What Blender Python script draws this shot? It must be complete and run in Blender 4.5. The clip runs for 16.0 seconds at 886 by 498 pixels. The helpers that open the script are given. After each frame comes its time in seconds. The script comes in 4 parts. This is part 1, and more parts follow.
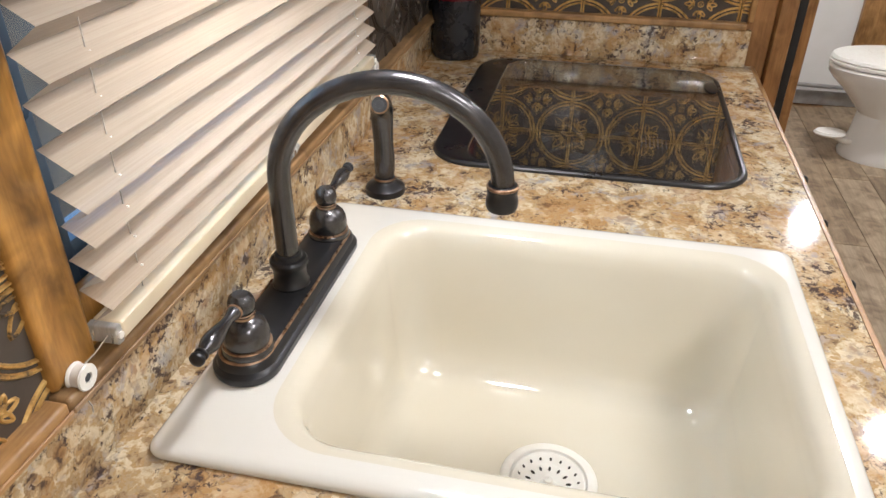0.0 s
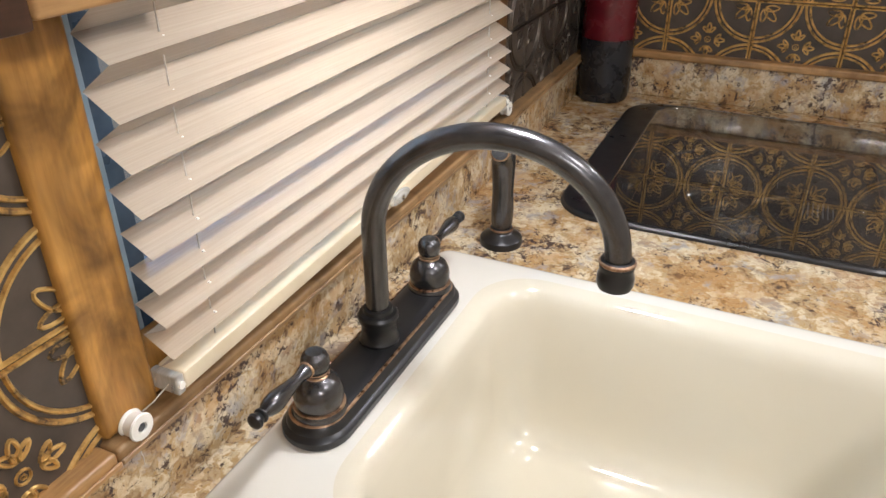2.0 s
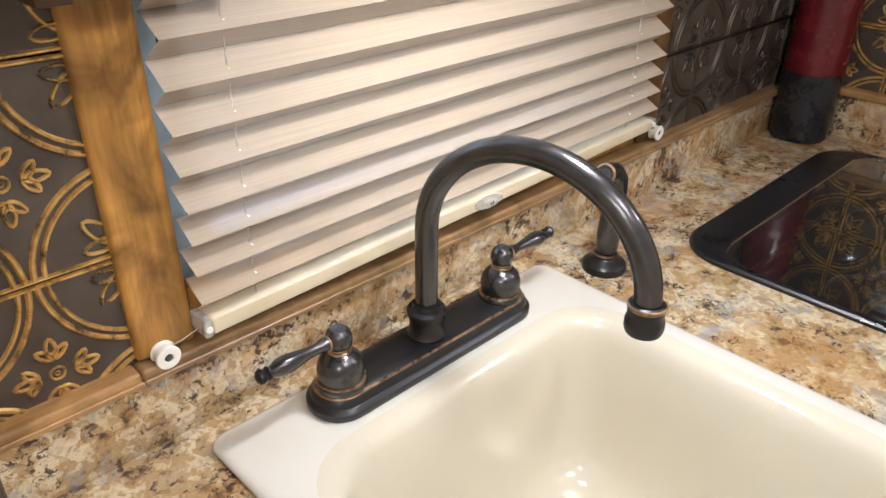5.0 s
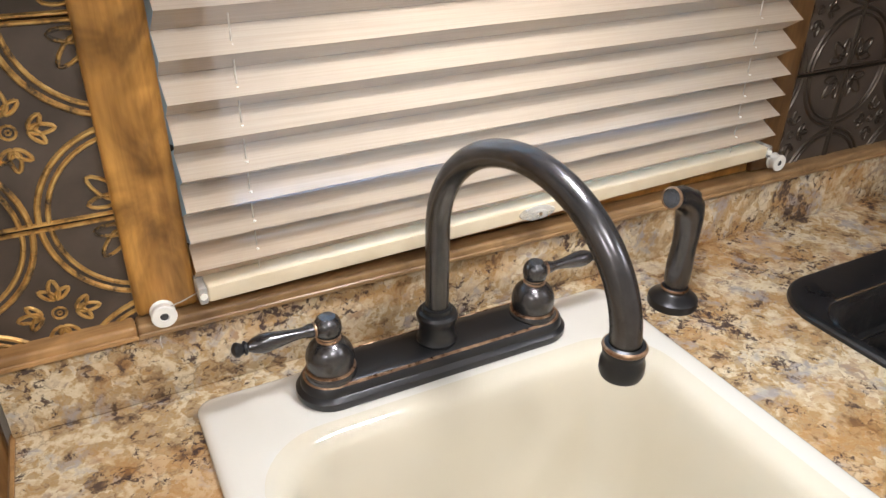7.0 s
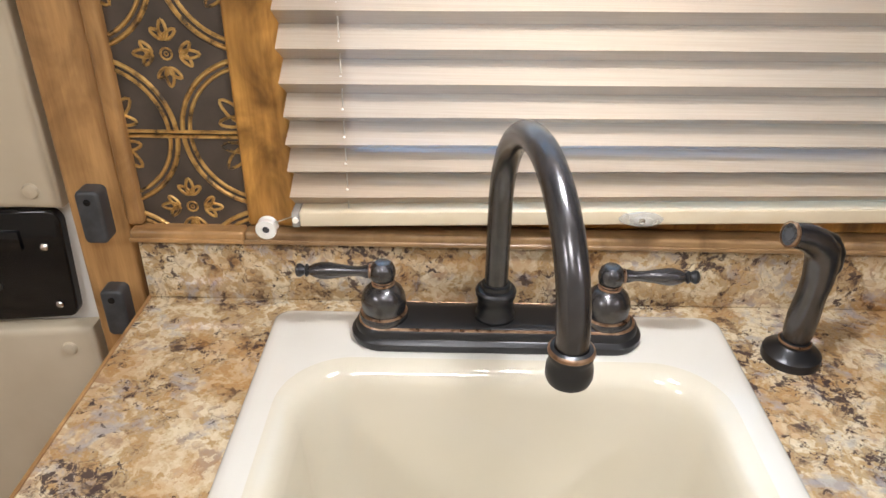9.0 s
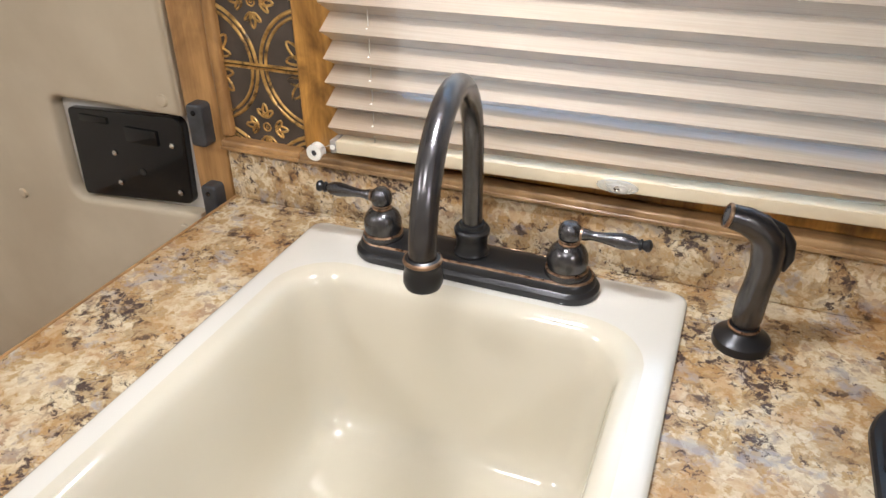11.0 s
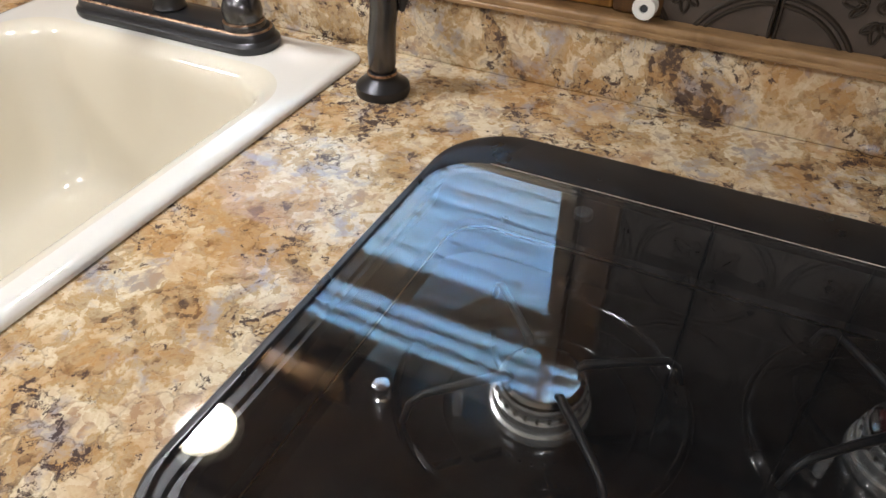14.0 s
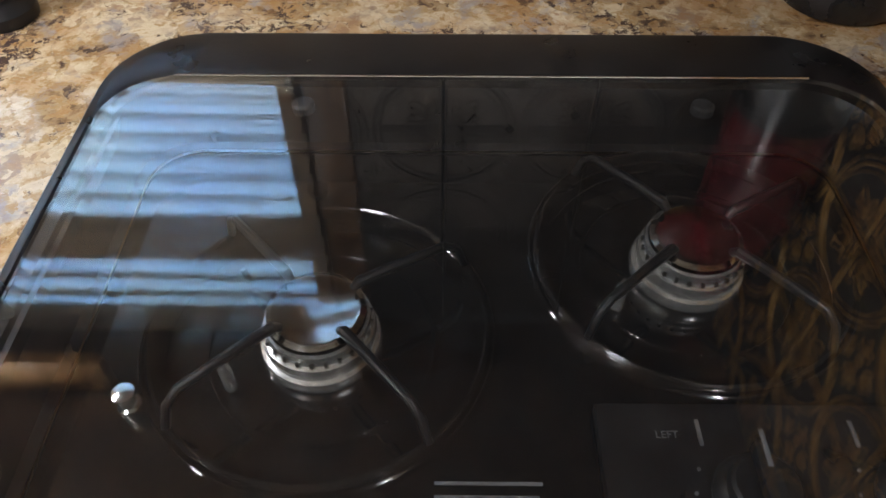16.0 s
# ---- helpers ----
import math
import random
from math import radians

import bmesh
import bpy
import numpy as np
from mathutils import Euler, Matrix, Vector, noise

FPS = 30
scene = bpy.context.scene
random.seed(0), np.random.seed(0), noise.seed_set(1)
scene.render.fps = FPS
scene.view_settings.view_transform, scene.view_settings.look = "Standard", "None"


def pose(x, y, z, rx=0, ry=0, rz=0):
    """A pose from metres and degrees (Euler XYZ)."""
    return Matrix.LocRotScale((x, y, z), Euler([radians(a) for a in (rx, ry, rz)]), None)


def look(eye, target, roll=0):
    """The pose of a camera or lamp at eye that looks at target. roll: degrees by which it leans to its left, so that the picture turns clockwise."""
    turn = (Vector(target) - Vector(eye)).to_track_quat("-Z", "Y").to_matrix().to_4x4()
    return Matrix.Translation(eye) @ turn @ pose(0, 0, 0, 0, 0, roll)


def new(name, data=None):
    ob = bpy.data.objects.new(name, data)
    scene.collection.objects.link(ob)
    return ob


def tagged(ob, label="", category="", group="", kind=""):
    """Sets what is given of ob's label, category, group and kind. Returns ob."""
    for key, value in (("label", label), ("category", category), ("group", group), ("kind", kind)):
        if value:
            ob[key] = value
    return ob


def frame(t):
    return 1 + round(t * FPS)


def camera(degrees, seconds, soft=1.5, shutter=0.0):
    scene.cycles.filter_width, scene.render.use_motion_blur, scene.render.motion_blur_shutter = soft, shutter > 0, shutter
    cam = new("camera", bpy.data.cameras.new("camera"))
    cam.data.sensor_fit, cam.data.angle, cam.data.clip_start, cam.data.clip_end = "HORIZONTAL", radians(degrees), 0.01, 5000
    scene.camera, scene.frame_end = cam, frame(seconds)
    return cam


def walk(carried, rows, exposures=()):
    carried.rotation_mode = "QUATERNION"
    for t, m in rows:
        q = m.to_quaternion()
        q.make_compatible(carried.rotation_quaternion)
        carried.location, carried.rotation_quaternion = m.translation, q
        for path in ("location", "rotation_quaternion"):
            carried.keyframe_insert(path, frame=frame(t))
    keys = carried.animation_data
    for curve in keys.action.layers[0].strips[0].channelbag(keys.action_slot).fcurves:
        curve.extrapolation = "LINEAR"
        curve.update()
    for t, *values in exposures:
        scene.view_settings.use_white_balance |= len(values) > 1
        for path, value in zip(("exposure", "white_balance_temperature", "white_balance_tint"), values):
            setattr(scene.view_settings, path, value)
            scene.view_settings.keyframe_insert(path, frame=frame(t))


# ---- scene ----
cam = camera(62.3, 16.0)
PATH = [
    (0, (-0.571, -0.281, 1.349), (1.1, 0.083, 0.311), 0.4),
    (0.5, (-0.553, -0.273, 1.356), (1.117, 0.134, 0.334), 0.8),
    (1, (-0.533, -0.268, 1.354), (1.12, 0.244, 0.351), 1.0),
    (1.5, (-0.508, -0.272, 1.35), (1.113, 0.359, 0.363), 0.7),
    (2, (-0.485, -0.295, 1.345), (1.094, 0.449, 0.369), -0.3),
    (2.5, (-0.467, -0.313, 1.344), (1.078, 0.495, 0.364), 0.3),
    (3, (-0.456, -0.332, 1.337), (1.049, 0.555, 0.363), 0.3),
    (3.5, (-0.447, -0.357, 1.335), (1.005, 0.616, 0.362), 0.3),
    (4, (-0.44, -0.403, 1.346), (0.949, 0.66, 0.376), 0.5),
    (4.5, (-0.423, -0.418, 1.351), (0.889, 0.738, 0.38), 0.7),
    (7, (-0.254, -0.498, 1.335), (0.557, 1.056, 0.372), 0.7),
    (7.5, (-0.208, -0.531, 1.331), (0.456, 1.091, 0.369), 0.6),
    (8, (-0.157, -0.561, 1.34), (0.311, 1.128, 0.376), 0.6),
    (8.5, (-0.1, -0.568, 1.336), (0.136, 1.162, 0.36), 0.8),
    (9, (-0.042, -0.575, 1.327), (-0.062, 1.168, 0.346), 0.7),
    (11.5, (0.298, -0.647, 1.342), (-0.425, 0.908, 0.312), -0.2),
    (12, (0.366, -0.65, 1.329), (-0.408, 0.881, 0.301), 0.1),
    (12.5, (0.436, -0.644, 1.31), (-0.357, 0.859, 0.255), -0.2),
    (13, (0.512, -0.627, 1.281), (-0.269, 0.84, 0.167), -0.2),
    (13.5, (0.577, -0.612, 1.253), (-0.179, 0.818, 0.077), 0.0),
    (14, (0.627, -0.583, 1.241), (-0.056, 0.805, -0.028), 0.1),
    (14.5, (0.652, -0.557, 1.224), (0.071, 0.814, -0.111), -0.0),
    (15, (0.657, -0.538, 1.214), (0.23, 0.829, -0.183), -0.3),
    (15.5, (0.645, -0.518, 1.204), (0.431, 0.827, -0.261), -0.3),
    (16, (0.617, -0.512, 1.198), (0.608, 0.815, -0.297), 0.1),
]
walk(cam, [(t, look(eye, target, roll)) for t, eye, target, roll in PATH], [(0.0, -0.12), (4.5, -0.10), (9.0, -0.16), (12.5, -0.20), (16.0, -0.06)])

# ---------------------------------------------------------------- world and light
world = bpy.data.worlds.new("daylight")
scene.world = world
world.use_nodes = True
wn = world.node_tree.nodes
sky = wn.new("ShaderNodeTexSky")
sky.sky_type = "NISHITA"
sky.sun_disc = False
sky.sun_elevation, sky.sun_rotation = radians(50), radians(200)
wn["Background"].inputs["Strength"].default_value = 0.15
world.node_tree.links.new(sky.outputs[0], wn["Background"].inputs["Color"])


def lamp(name, kind, m, energy, color, size=0.1, shape="DISK", size_y=0.1):
    data = bpy.data.lights.new(name, kind)
    data.energy, data.color = energy, color
    if kind == "AREA":
        data.shape, data.size, data.size_y = shape, size, size_y
    ob = new(name, data)
    ob.matrix_world = m
    return ob


WARM = (0.955, 0.965, 1.03)
COUNTER = 0.90
UNDER = 1.430
CEILING = 2.0
PUCK = (0.048, -0.160, UNDER - 0.012)
# the first two are unseen lamps, added as soft fill
CEILING_PUCKS = ((-1.2, -1.19), (-0.08, -0.98), (1.16, -1.19), (2.41, -1.20))
sun = lamp("sun", "SUN", look((2, 6, 8), (0, 0, 1)), 1.0, (0.86, 0.93, 1.0))
sun.data.angle = radians(10)
lamp("puck_light", "AREA", pose(PUCK[0], PUCK[1], PUCK[2] - 0.004), 2.7, WARM, 0.075)
for (px, py), watts, dia in zip(CEILING_PUCKS, (14.0, 7.5, 10.5, 21.0), (0.30, 0.30, 0.07, 0.07)):
    lamp("ceiling_light", "AREA", pose(px, py, CEILING - 0.03), watts, WARM, dia)


# ---------------------------------------------------------------- materials
def ramp(nt, fac, stops):
    node = nt.nodes.new("ShaderNodeValToRGB")
    el = node.color_ramp.elements
    while len(el) < len(stops):
        el.new(0.5)
    for e, (p, c) in zip(el, stops):
        e.position, e.color = p, (*c, 1.0)
    nt.links.new(fac, node.inputs[0])
    return node.outputs[0]


def noise_tex(nt, vec, scale, detail=4.0, rough=0.55, distortion=0.0):
    node = nt.nodes.new("ShaderNodeTexNoise")
    node.inputs["Scale"].default_value = scale
    node.inputs["Detail"].default_value = detail
    node.inputs["Roughness"].default_value = rough
    node.inputs["Distortion"].default_value = distortion
    nt.links.new(vec, node.inputs["Vector"])
    return node


def coords(nt, scale=(1, 1, 1), where=(0, 0, 0)):
    tc = nt.nodes.new("ShaderNodeTexCoord")
    mp = nt.nodes.new("ShaderNodeMapping")
    mp.inputs["Scale"].default_value = scale
    mp.inputs["Location"].default_value = where
    nt.links.new(tc.outputs["Object"], mp.inputs["Vector"])
    return mp.outputs[0]


def mix(nt, fac, a, b, mode="MIX"):
    node = nt.nodes.new("ShaderNodeMix")
    node.data_type, node.blend_type = "RGBA", mode
    for sock, v in ((node.inputs["Factor"], fac), (node.inputs["A"], a), (node.inputs["B"], b)):
        if isinstance(v, (int, float)):
            sock.default_value = v
        elif isinstance(v, tuple):
            sock.default_value = (*v, 1.0)
        else:
            nt.links.new(v, sock)
    return node.outputs["Result"]


def bump(nt, bsdf, height, strength, distance=0.001):
    node = nt.nodes.new("ShaderNodeBump")
    node.inputs["Strength"].default_value = strength
    node.inputs["Distance"].default_value = distance
    nt.links.new(height, node.inputs["Height"])
    nt.links.new(node.outputs[0], bsdf.inputs["Normal"])


def material(name, color=(0.5, 0.5, 0.5), rough=0.5, metal=0.0, coat=0.0, spec=0.5):
    m = bpy.data.materials.new(name)
    m.use_nodes = True
    nt = m.node_tree
    b = nt.nodes["Principled BSDF"]
    b.inputs["Base Color"].default_value = (*color, 1)
    b.inputs["Roughness"].default_value = rough
    b.inputs["Metallic"].default_value = metal
    b.inputs["Coat Weight"].default_value = coat
    b.inputs["Specular IOR Level"].default_value = spec
    return m, nt, b


def mottled(name, a, b, scale, rough=0.5, metal=0.0, spread=0.12, grain=0.15, rough_var=0.08, coat=0.0, fine=220.0):
    """Two tones that change slowly, with a fine grain and uneven gloss."""
    m, nt, s = material(name, a, rough, metal, coat)
    v = coords(nt)
    big = noise_tex(nt, v, scale, 5)
    small = noise_tex(nt, v, fine, 3)
    col = ramp(nt, big.outputs[0], [(0.5 - spread, a), (0.5 + spread, b)])
    nt.links.new(col, s.inputs["Base Color"])
    r = nt.nodes.new("ShaderNodeMapRange")
    r.inputs["From Min"].default_value, r.inputs["From Max"].default_value = 0.3, 0.7
    r.inputs["To Min"].default_value, r.inputs["To Max"].default_value = rough - rough_var, rough + rough_var
    nt.links.new(big.outputs[0], r.inputs["Value"])
    nt.links.new(r.outputs[0], s.inputs["Roughness"])
    bump(nt, s, small.outputs[0], grain, 0.0004)
    return m


def wood(name, dark, light, axis, rough=0.38, scale=1.0, blotch=0.62):
    m, nt, s = material(name, light, rough)
    st = [34.0 * scale] * 3
    st["xyz".index(axis)] = 2.6 * scale
    v = coords(nt, tuple(st))
    grain = noise_tex(nt, v, 1.6, 7, 0.62, 0.5)
    fine_v = coords(nt, tuple(t * 5.0 for t in st))
    fine = noise_tex(nt, fine_v, 1.4, 4, 0.6)
    cloud = noise_tex(nt, coords(nt, (1.0, 1.0, 0.55)), 19.0 * scale, 4, 0.55, 0.8)
    mid = tuple(0.5 * (p + q) for p, q in zip(dark, light))
    col = ramp(nt, grain.outputs[0], [(0.28, dark), (0.5, mid), (0.72, light)])
    col = mix(nt, 0.32, col, ramp(nt, fine.outputs[0], [(0.35, dark), (0.65, light)]))
    shade = ramp(nt, cloud.outputs[0], [(0.36, (blotch, blotch * 0.92, blotch * 0.82)), (0.6, (1.1, 1.07, 1.0))])
    col = mix(nt, 1.0, col, shade, "MULTIPLY")
    nt.links.new(col, s.inputs["Base Color"])
    bump(nt, s, fine.outputs[0], 0.18, 0.0005)
    return m


def math_node(nt, op, a, b, c=None):
    node = nt.nodes.new("ShaderNodeMath")
    node.operation = op
    for sock, v in zip(node.inputs, (a, b, c)):
        if isinstance(v, (int, float)):
            sock.default_value = v
        elif v is not None:
            nt.links.new(v, sock)
    return node.outputs[0]


def flakes(nt, vec, scale):
    """Crystal flakes: a random value for each cell, and the distance to the cell's edge."""
    out = []
    for feature in ("F1", "DISTANCE_TO_EDGE"):
        node = nt.nodes.new("ShaderNodeTexVoronoi")
        node.feature = feature
        node.inputs["Scale"].default_value = scale
        nt.links.new(vec, node.inputs["Vector"])
        out.append(node)
    sep = nt.nodes.new("ShaderNodeSeparateColor")
    nt.links.new(out[0].outputs["Color"], sep.inputs[0])
    return sep.outputs[0], out[1].outputs["Distance"]


def laminate():
    """Granite-look laminate: cream, tan and ochre flakes with crisp edges, blue-grey spots and dark mineral specks."""
    m, nt, s = material("granite_laminate", (0.6, 0.5, 0.36), 0.2)
    v = coords(nt)
    warp = noise_tex(nt, v, 60.0, 5, 0.65)
    add = nt.nodes.new("ShaderNodeVectorMath")
    add.operation = "MULTIPLY_ADD"
    add.inputs[1].default_value = (0.020, 0.020, 0.020)
    nt.links.new(warp.outputs["Color"], add.inputs[0])
    nt.links.new(v, add.inputs[2])
    w = add.outputs[0]
    big, edge = flakes(nt, w, 46.0)
    small, edge_small = flakes(nt, w, 150.0)
    patch = noise_tex(nt, v, 21.0, 6, 0.62, 0.4)
    val = math_node(nt, "MULTIPLY_ADD", big, 0.20, patch.outputs[0])
    val = math_node(nt, "MULTIPLY_ADD", small, 0.15, val)
    grain = noise_tex(nt, w, 150.0, 5, 0.7)
    val = math_node(nt, "MULTIPLY_ADD", grain.outputs[0], 0.21, val)
    col = ramp(nt, val, [(0.555, (0.10, 0.068, 0.050)), (0.62, (0.31, 0.20, 0.105)), (0.685, (0.46, 0.345, 0.205)), (0.74, (0.42, 0.27, 0.125)), (0.78, (0.57, 0.455, 0.29)),
                         (0.84, (0.70, 0.60, 0.42)), (0.93, (0.58, 0.47, 0.32)), (1.0, (0.37, 0.30, 0.24))])
    ochre = noise_tex(nt, coords(nt, (1, 1, 1), (0.3, 5.2, 2.0)), 9.0, 6, 0.66, 0.6)
    fac = ramp(nt, math_node(nt, "MULTIPLY_ADD", small, 0.12, ochre.outputs[0]), [(0.50, (0, 0, 0)), (0.66, (0.55, 0.55, 0.55))])
    col = mix(nt, fac, col, (0.43, 0.21, 0.060))
    cool = noise_tex(nt, coords(nt, (1, 1, 1), (7.7, 0.9, 1.0)), 24.0, 6, 0.66, 0.5)
    fac = ramp(nt, math_node(nt, "MULTIPLY_ADD", small, 0.08, cool.outputs[0]), [(0.585, (0, 0, 0)), (0.70, (0.70, 0.70, 0.70))])
    col = mix(nt, fac, col, (0.33, 0.325, 0.345))
    # thin dark lines between flakes, here and there
    gate = noise_tex(nt, coords(nt, (1, 1, 1), (2.2, 2.9, 0.0)), 15.0, 5, 0.62)
    line = ramp(nt, edge, [(0.0, (1, 1, 1)), (0.045, (0, 0, 0))])
    open_gate = ramp(nt, gate.outputs[0], [(0.46, (0, 0, 0)), (0.60, (0.75, 0.75, 0.75))])
    col = mix(nt, mix(nt, 1.0, line, open_gate, "MULTIPLY"), col, (0.12, 0.085, 0.065))
    # dark mineral specks, gathered in drifts
    speck = noise_tex(nt, w, 125.0, 6, 0.68, 0.4)
    dark = math_node(nt, "MULTIPLY_ADD", gate.outputs[0], 0.85, speck.outputs[0])
    fac = ramp(nt, math_node(nt, "SUBTRACT", dark, 0.5), [(0.536, (0, 0, 0)), (0.568, (0.92, 0.92, 0.92))])
    col = mix(nt, fac, col, (0.060, 0.040, 0.038))
    nt.links.new(col, s.inputs["Base Color"])
    fine = noise_tex(nt, v, 420.0, 3)
    bump(nt, s, fine.outputs[0], 0.06, 0.0003)
    s.inputs["Roughness"].default_value = 0.065
    s.inputs["Specular IOR Level"].default_value = 0.32
    return m


def tin_gold(name, at, lift=1.0):
    """Hand-rubbed gilding on the raised lines, worn back to the dark tin in places."""
    m, nt, s = material(name, (0.5, 0.3, 0.09), 0.38, 0.68)
    v = coords(nt)
    wear = noise_tex(nt, v, 55.0, 5, 0.65)
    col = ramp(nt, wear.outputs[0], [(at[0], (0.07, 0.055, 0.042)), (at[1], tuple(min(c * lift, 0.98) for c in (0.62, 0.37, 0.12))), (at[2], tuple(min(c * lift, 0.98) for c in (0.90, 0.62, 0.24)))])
    nt.links.new(col, s.inputs["Base Color"])
    return m


def pleated_fabric():
    """Thin woven shade cloth: lets daylight through, and has a fine horizontal weave."""
    m, nt, s = material("shade_cloth", (0.74, 0.60, 0.45), 0.85)
    v = coords(nt, (16, 16, 2000))
    weave = noise_tex(nt, v, 1.0, 4, 0.7)
    slub = noise_tex(nt, coords(nt, (7, 20, 1100)), 1.0, 3, 0.6)
    col = ramp(nt, weave.outputs[0], [(0.32, (0.42, 0.33, 0.25)), (0.48, (0.62, 0.49, 0.365)), (0.66, (0.72, 0.595, 0.455))])
    col = mix(nt, 0.3, col, ramp(nt, slub.outputs[0], [(0.35, (0.48, 0.375, 0.28)), (0.65, (0.72, 0.60, 0.465))]))
    nt.links.new(col, s.inputs["Base Color"])
    bump(nt, s, weave.outputs[0], 0.25, 0.0005)
    tr = nt.nodes.new("ShaderNodeBsdfTranslucent")
    tr.inputs["Color"].default_value = (0.62, 0.62, 0.60, 1)
    ms = nt.nodes.new("ShaderNodeMixShader")
    ms.inputs[0].default_value = 0.05
    nt.links.new(s.outputs[0], ms.inputs[1])
    nt.links.new(tr.outputs[0], ms.inputs[2])
    # open weave: part of the view goes straight through
    gap = nt.nodes.new("ShaderNodeBsdfTransparent")
    through_weave = nt.nodes.new("ShaderNodeMixShader")
    open_w = nt.nodes.new("ShaderNodeMapRange")
    open_w.inputs["From Min"].default_value, open_w.inputs["From Max"].default_value = 0.3, 0.7
    open_w.inputs["To Min"].default_value, open_w.inputs["To Max"].default_value = 0.20, 0.46
    nt.links.new(weave.outputs[0], open_w.inputs["Value"])
    nt.links.new(open_w.outputs[0], through_weave.inputs[0])
    nt.links.new(ms.outputs[0], through_weave.inputs[1])
    nt.links.new(gap.outputs[0], through_weave.inputs[2])
    nt.links.new(through_weave.outputs[0], nt.nodes["Material Output"].inputs["Surface"])
    return m


def clear_sheet(name, tint, low=0.04, rough=0.0, film=0.0, film_color=(0.7, 0.7, 0.7)):
    """A flat pane: what is behind shows through its tint, and it mirrors more at a grazing angle; low: its mirroring straight on."""
    m = bpy.data.materials.new(name)
    m.use_nodes = True
    nt = m.node_tree
    nt.nodes.remove(nt.nodes["Principled BSDF"])
    tr = nt.nodes.new("ShaderNodeBsdfTransparent")
    tr.inputs[0].default_value = (*tint, 1)
    gl = nt.nodes.new("ShaderNodeBsdfGlossy")
    gl.inputs["Roughness"].default_value = rough
    lw = nt.nodes.new("ShaderNodeLayerWeight")
    lw.inputs[0].default_value = 0.5
    power = nt.nodes.new("ShaderNodeMath")
    power.operation = "POWER"
    power.inputs[1].default_value = 2.9
    nt.links.new(lw.outputs["Facing"], power.inputs[0])
    r = nt.nodes.new("ShaderNodeMapRange")
    r.inputs["To Min"].default_value = low
    nt.links.new(power.outputs[0], r.inputs["Value"])
    ms = nt.nodes.new("ShaderNodeMixShader")
    nt.links.new(r.outputs[0], ms.inputs[0])
    nt.links.new(tr.outputs[0], ms.inputs[1])
    nt.links.new(gl.outputs[0], ms.inputs[2])
    last = ms.outputs[0]
    if film:
        # a thin painted haze that lifts the pane's darks, streaked like wipe marks
        df = nt.nodes.new("ShaderNodeBsdfDiffuse")
        df.inputs[0].default_value = (*film_color, 1)
        wipe = noise_tex(nt, coords(nt, (6, 22, 6)), 1.6, 5, 0.6, 1.5)
        fr = nt.nodes.new("ShaderNodeMapRange")
        fr.inputs["From Min"].default_value, fr.inputs["From Max"].default_value = 0.3, 0.75
        fr.inputs["To Min"].default_value, fr.inputs["To Max"].default_value = film * 0.5, film * 1.6
        nt.links.new(wipe.outputs[0], fr.inputs["Value"])
        over = nt.nodes.new("ShaderNodeMixShader")
        nt.links.new(fr.outputs[0], over.inputs[0])
        nt.links.new(last, over.inputs[1])
        nt.links.new(df.outputs[0], over.inputs[2])
        last = over.outputs[0]
    nt.links.new(last, nt.nodes["Material Output"].inputs["Surface"])
    return m


def glowing(name, color, strength):
    m = bpy.data.materials.new(name)
    m.use_nodes = True
    nt = m.node_tree
    nt.nodes.remove(nt.nodes["Principled BSDF"])
    e = nt.nodes.new("ShaderNodeEmission")
    e.inputs[0].default_value, e.inputs[1].default_value = (*color, 1), strength
    nt.links.new(e.outputs[0], nt.nodes["Material Output"].inputs["Surface"])
    return m


LAMINATE = laminate()
# bowl enamel, a little darker and yellower than the rim
ENAMEL_BOWL = mottled("beige_enamel", (0.66, 0.605, 0.485), (0.69, 0.640, 0.520), 5.0, 0.12, 0, 0.2, 0.03, 0.03, 0.6, 60.0)
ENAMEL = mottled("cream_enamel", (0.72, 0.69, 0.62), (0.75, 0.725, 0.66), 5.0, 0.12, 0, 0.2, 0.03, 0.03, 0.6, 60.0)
BRONZE = mottled("oil_rubbed_bronze", (0.080, 0.078, 0.080), (0.125, 0.120, 0.122), 60.0, 0.25, 0.85, 0.25, 0.05, 0.02)
BRONZE_BLACK = mottled("dark_bronze", (0.040, 0.040, 0.042), (0.046, 0.046, 0.048), 9.0, 0.32, 0.7, 0.2, 0.04, 0.03)
COPPER = mottled("rubbed_copper", (0.24, 0.140, 0.085), (0.50, 0.33, 0.21), 120.0, 0.32, 0.9)
OAK_X = wood("stained_oak_x", (0.27, 0.14, 0.055), (0.56, 0.34, 0.15), "x")
# the oak in a darker tone, for the moulding east of its end
OAK_SILL = wood("darker_oak_x", (0.19, 0.108, 0.050), (0.42, 0.27, 0.135), "x")
OAK_Y = wood("stained_oak_y", (0.27, 0.14, 0.055), (0.56, 0.34, 0.15), "y")
OAK_Z = wood("stained_oak_z", (0.25, 0.125, 0.045), (0.50, 0.29, 0.12), "z")
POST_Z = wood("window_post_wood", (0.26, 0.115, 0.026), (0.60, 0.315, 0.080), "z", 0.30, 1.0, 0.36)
# window post wood again, with the east side's shade in its tones
POST_SHADED = wood("shaded_window_post_wood", (0.050, 0.024, 0.009), (0.20, 0.105, 0.040), "z", 0.35, 0.9)
WALNUT_X = wood("dark_cabinet_wood", (0.035, 0.016, 0.010), (0.10, 0.045, 0.025), "x", 0.35)
CABINET_BROWN = wood("dim_cabinet_wood", (0.075, 0.042, 0.026), (0.17, 0.105, 0.066), "x", 0.45)
BROWN_Z = wood("brown_cabinet_wood", (0.22, 0.10, 0.036), (0.46, 0.24, 0.09), "z", 0.4)
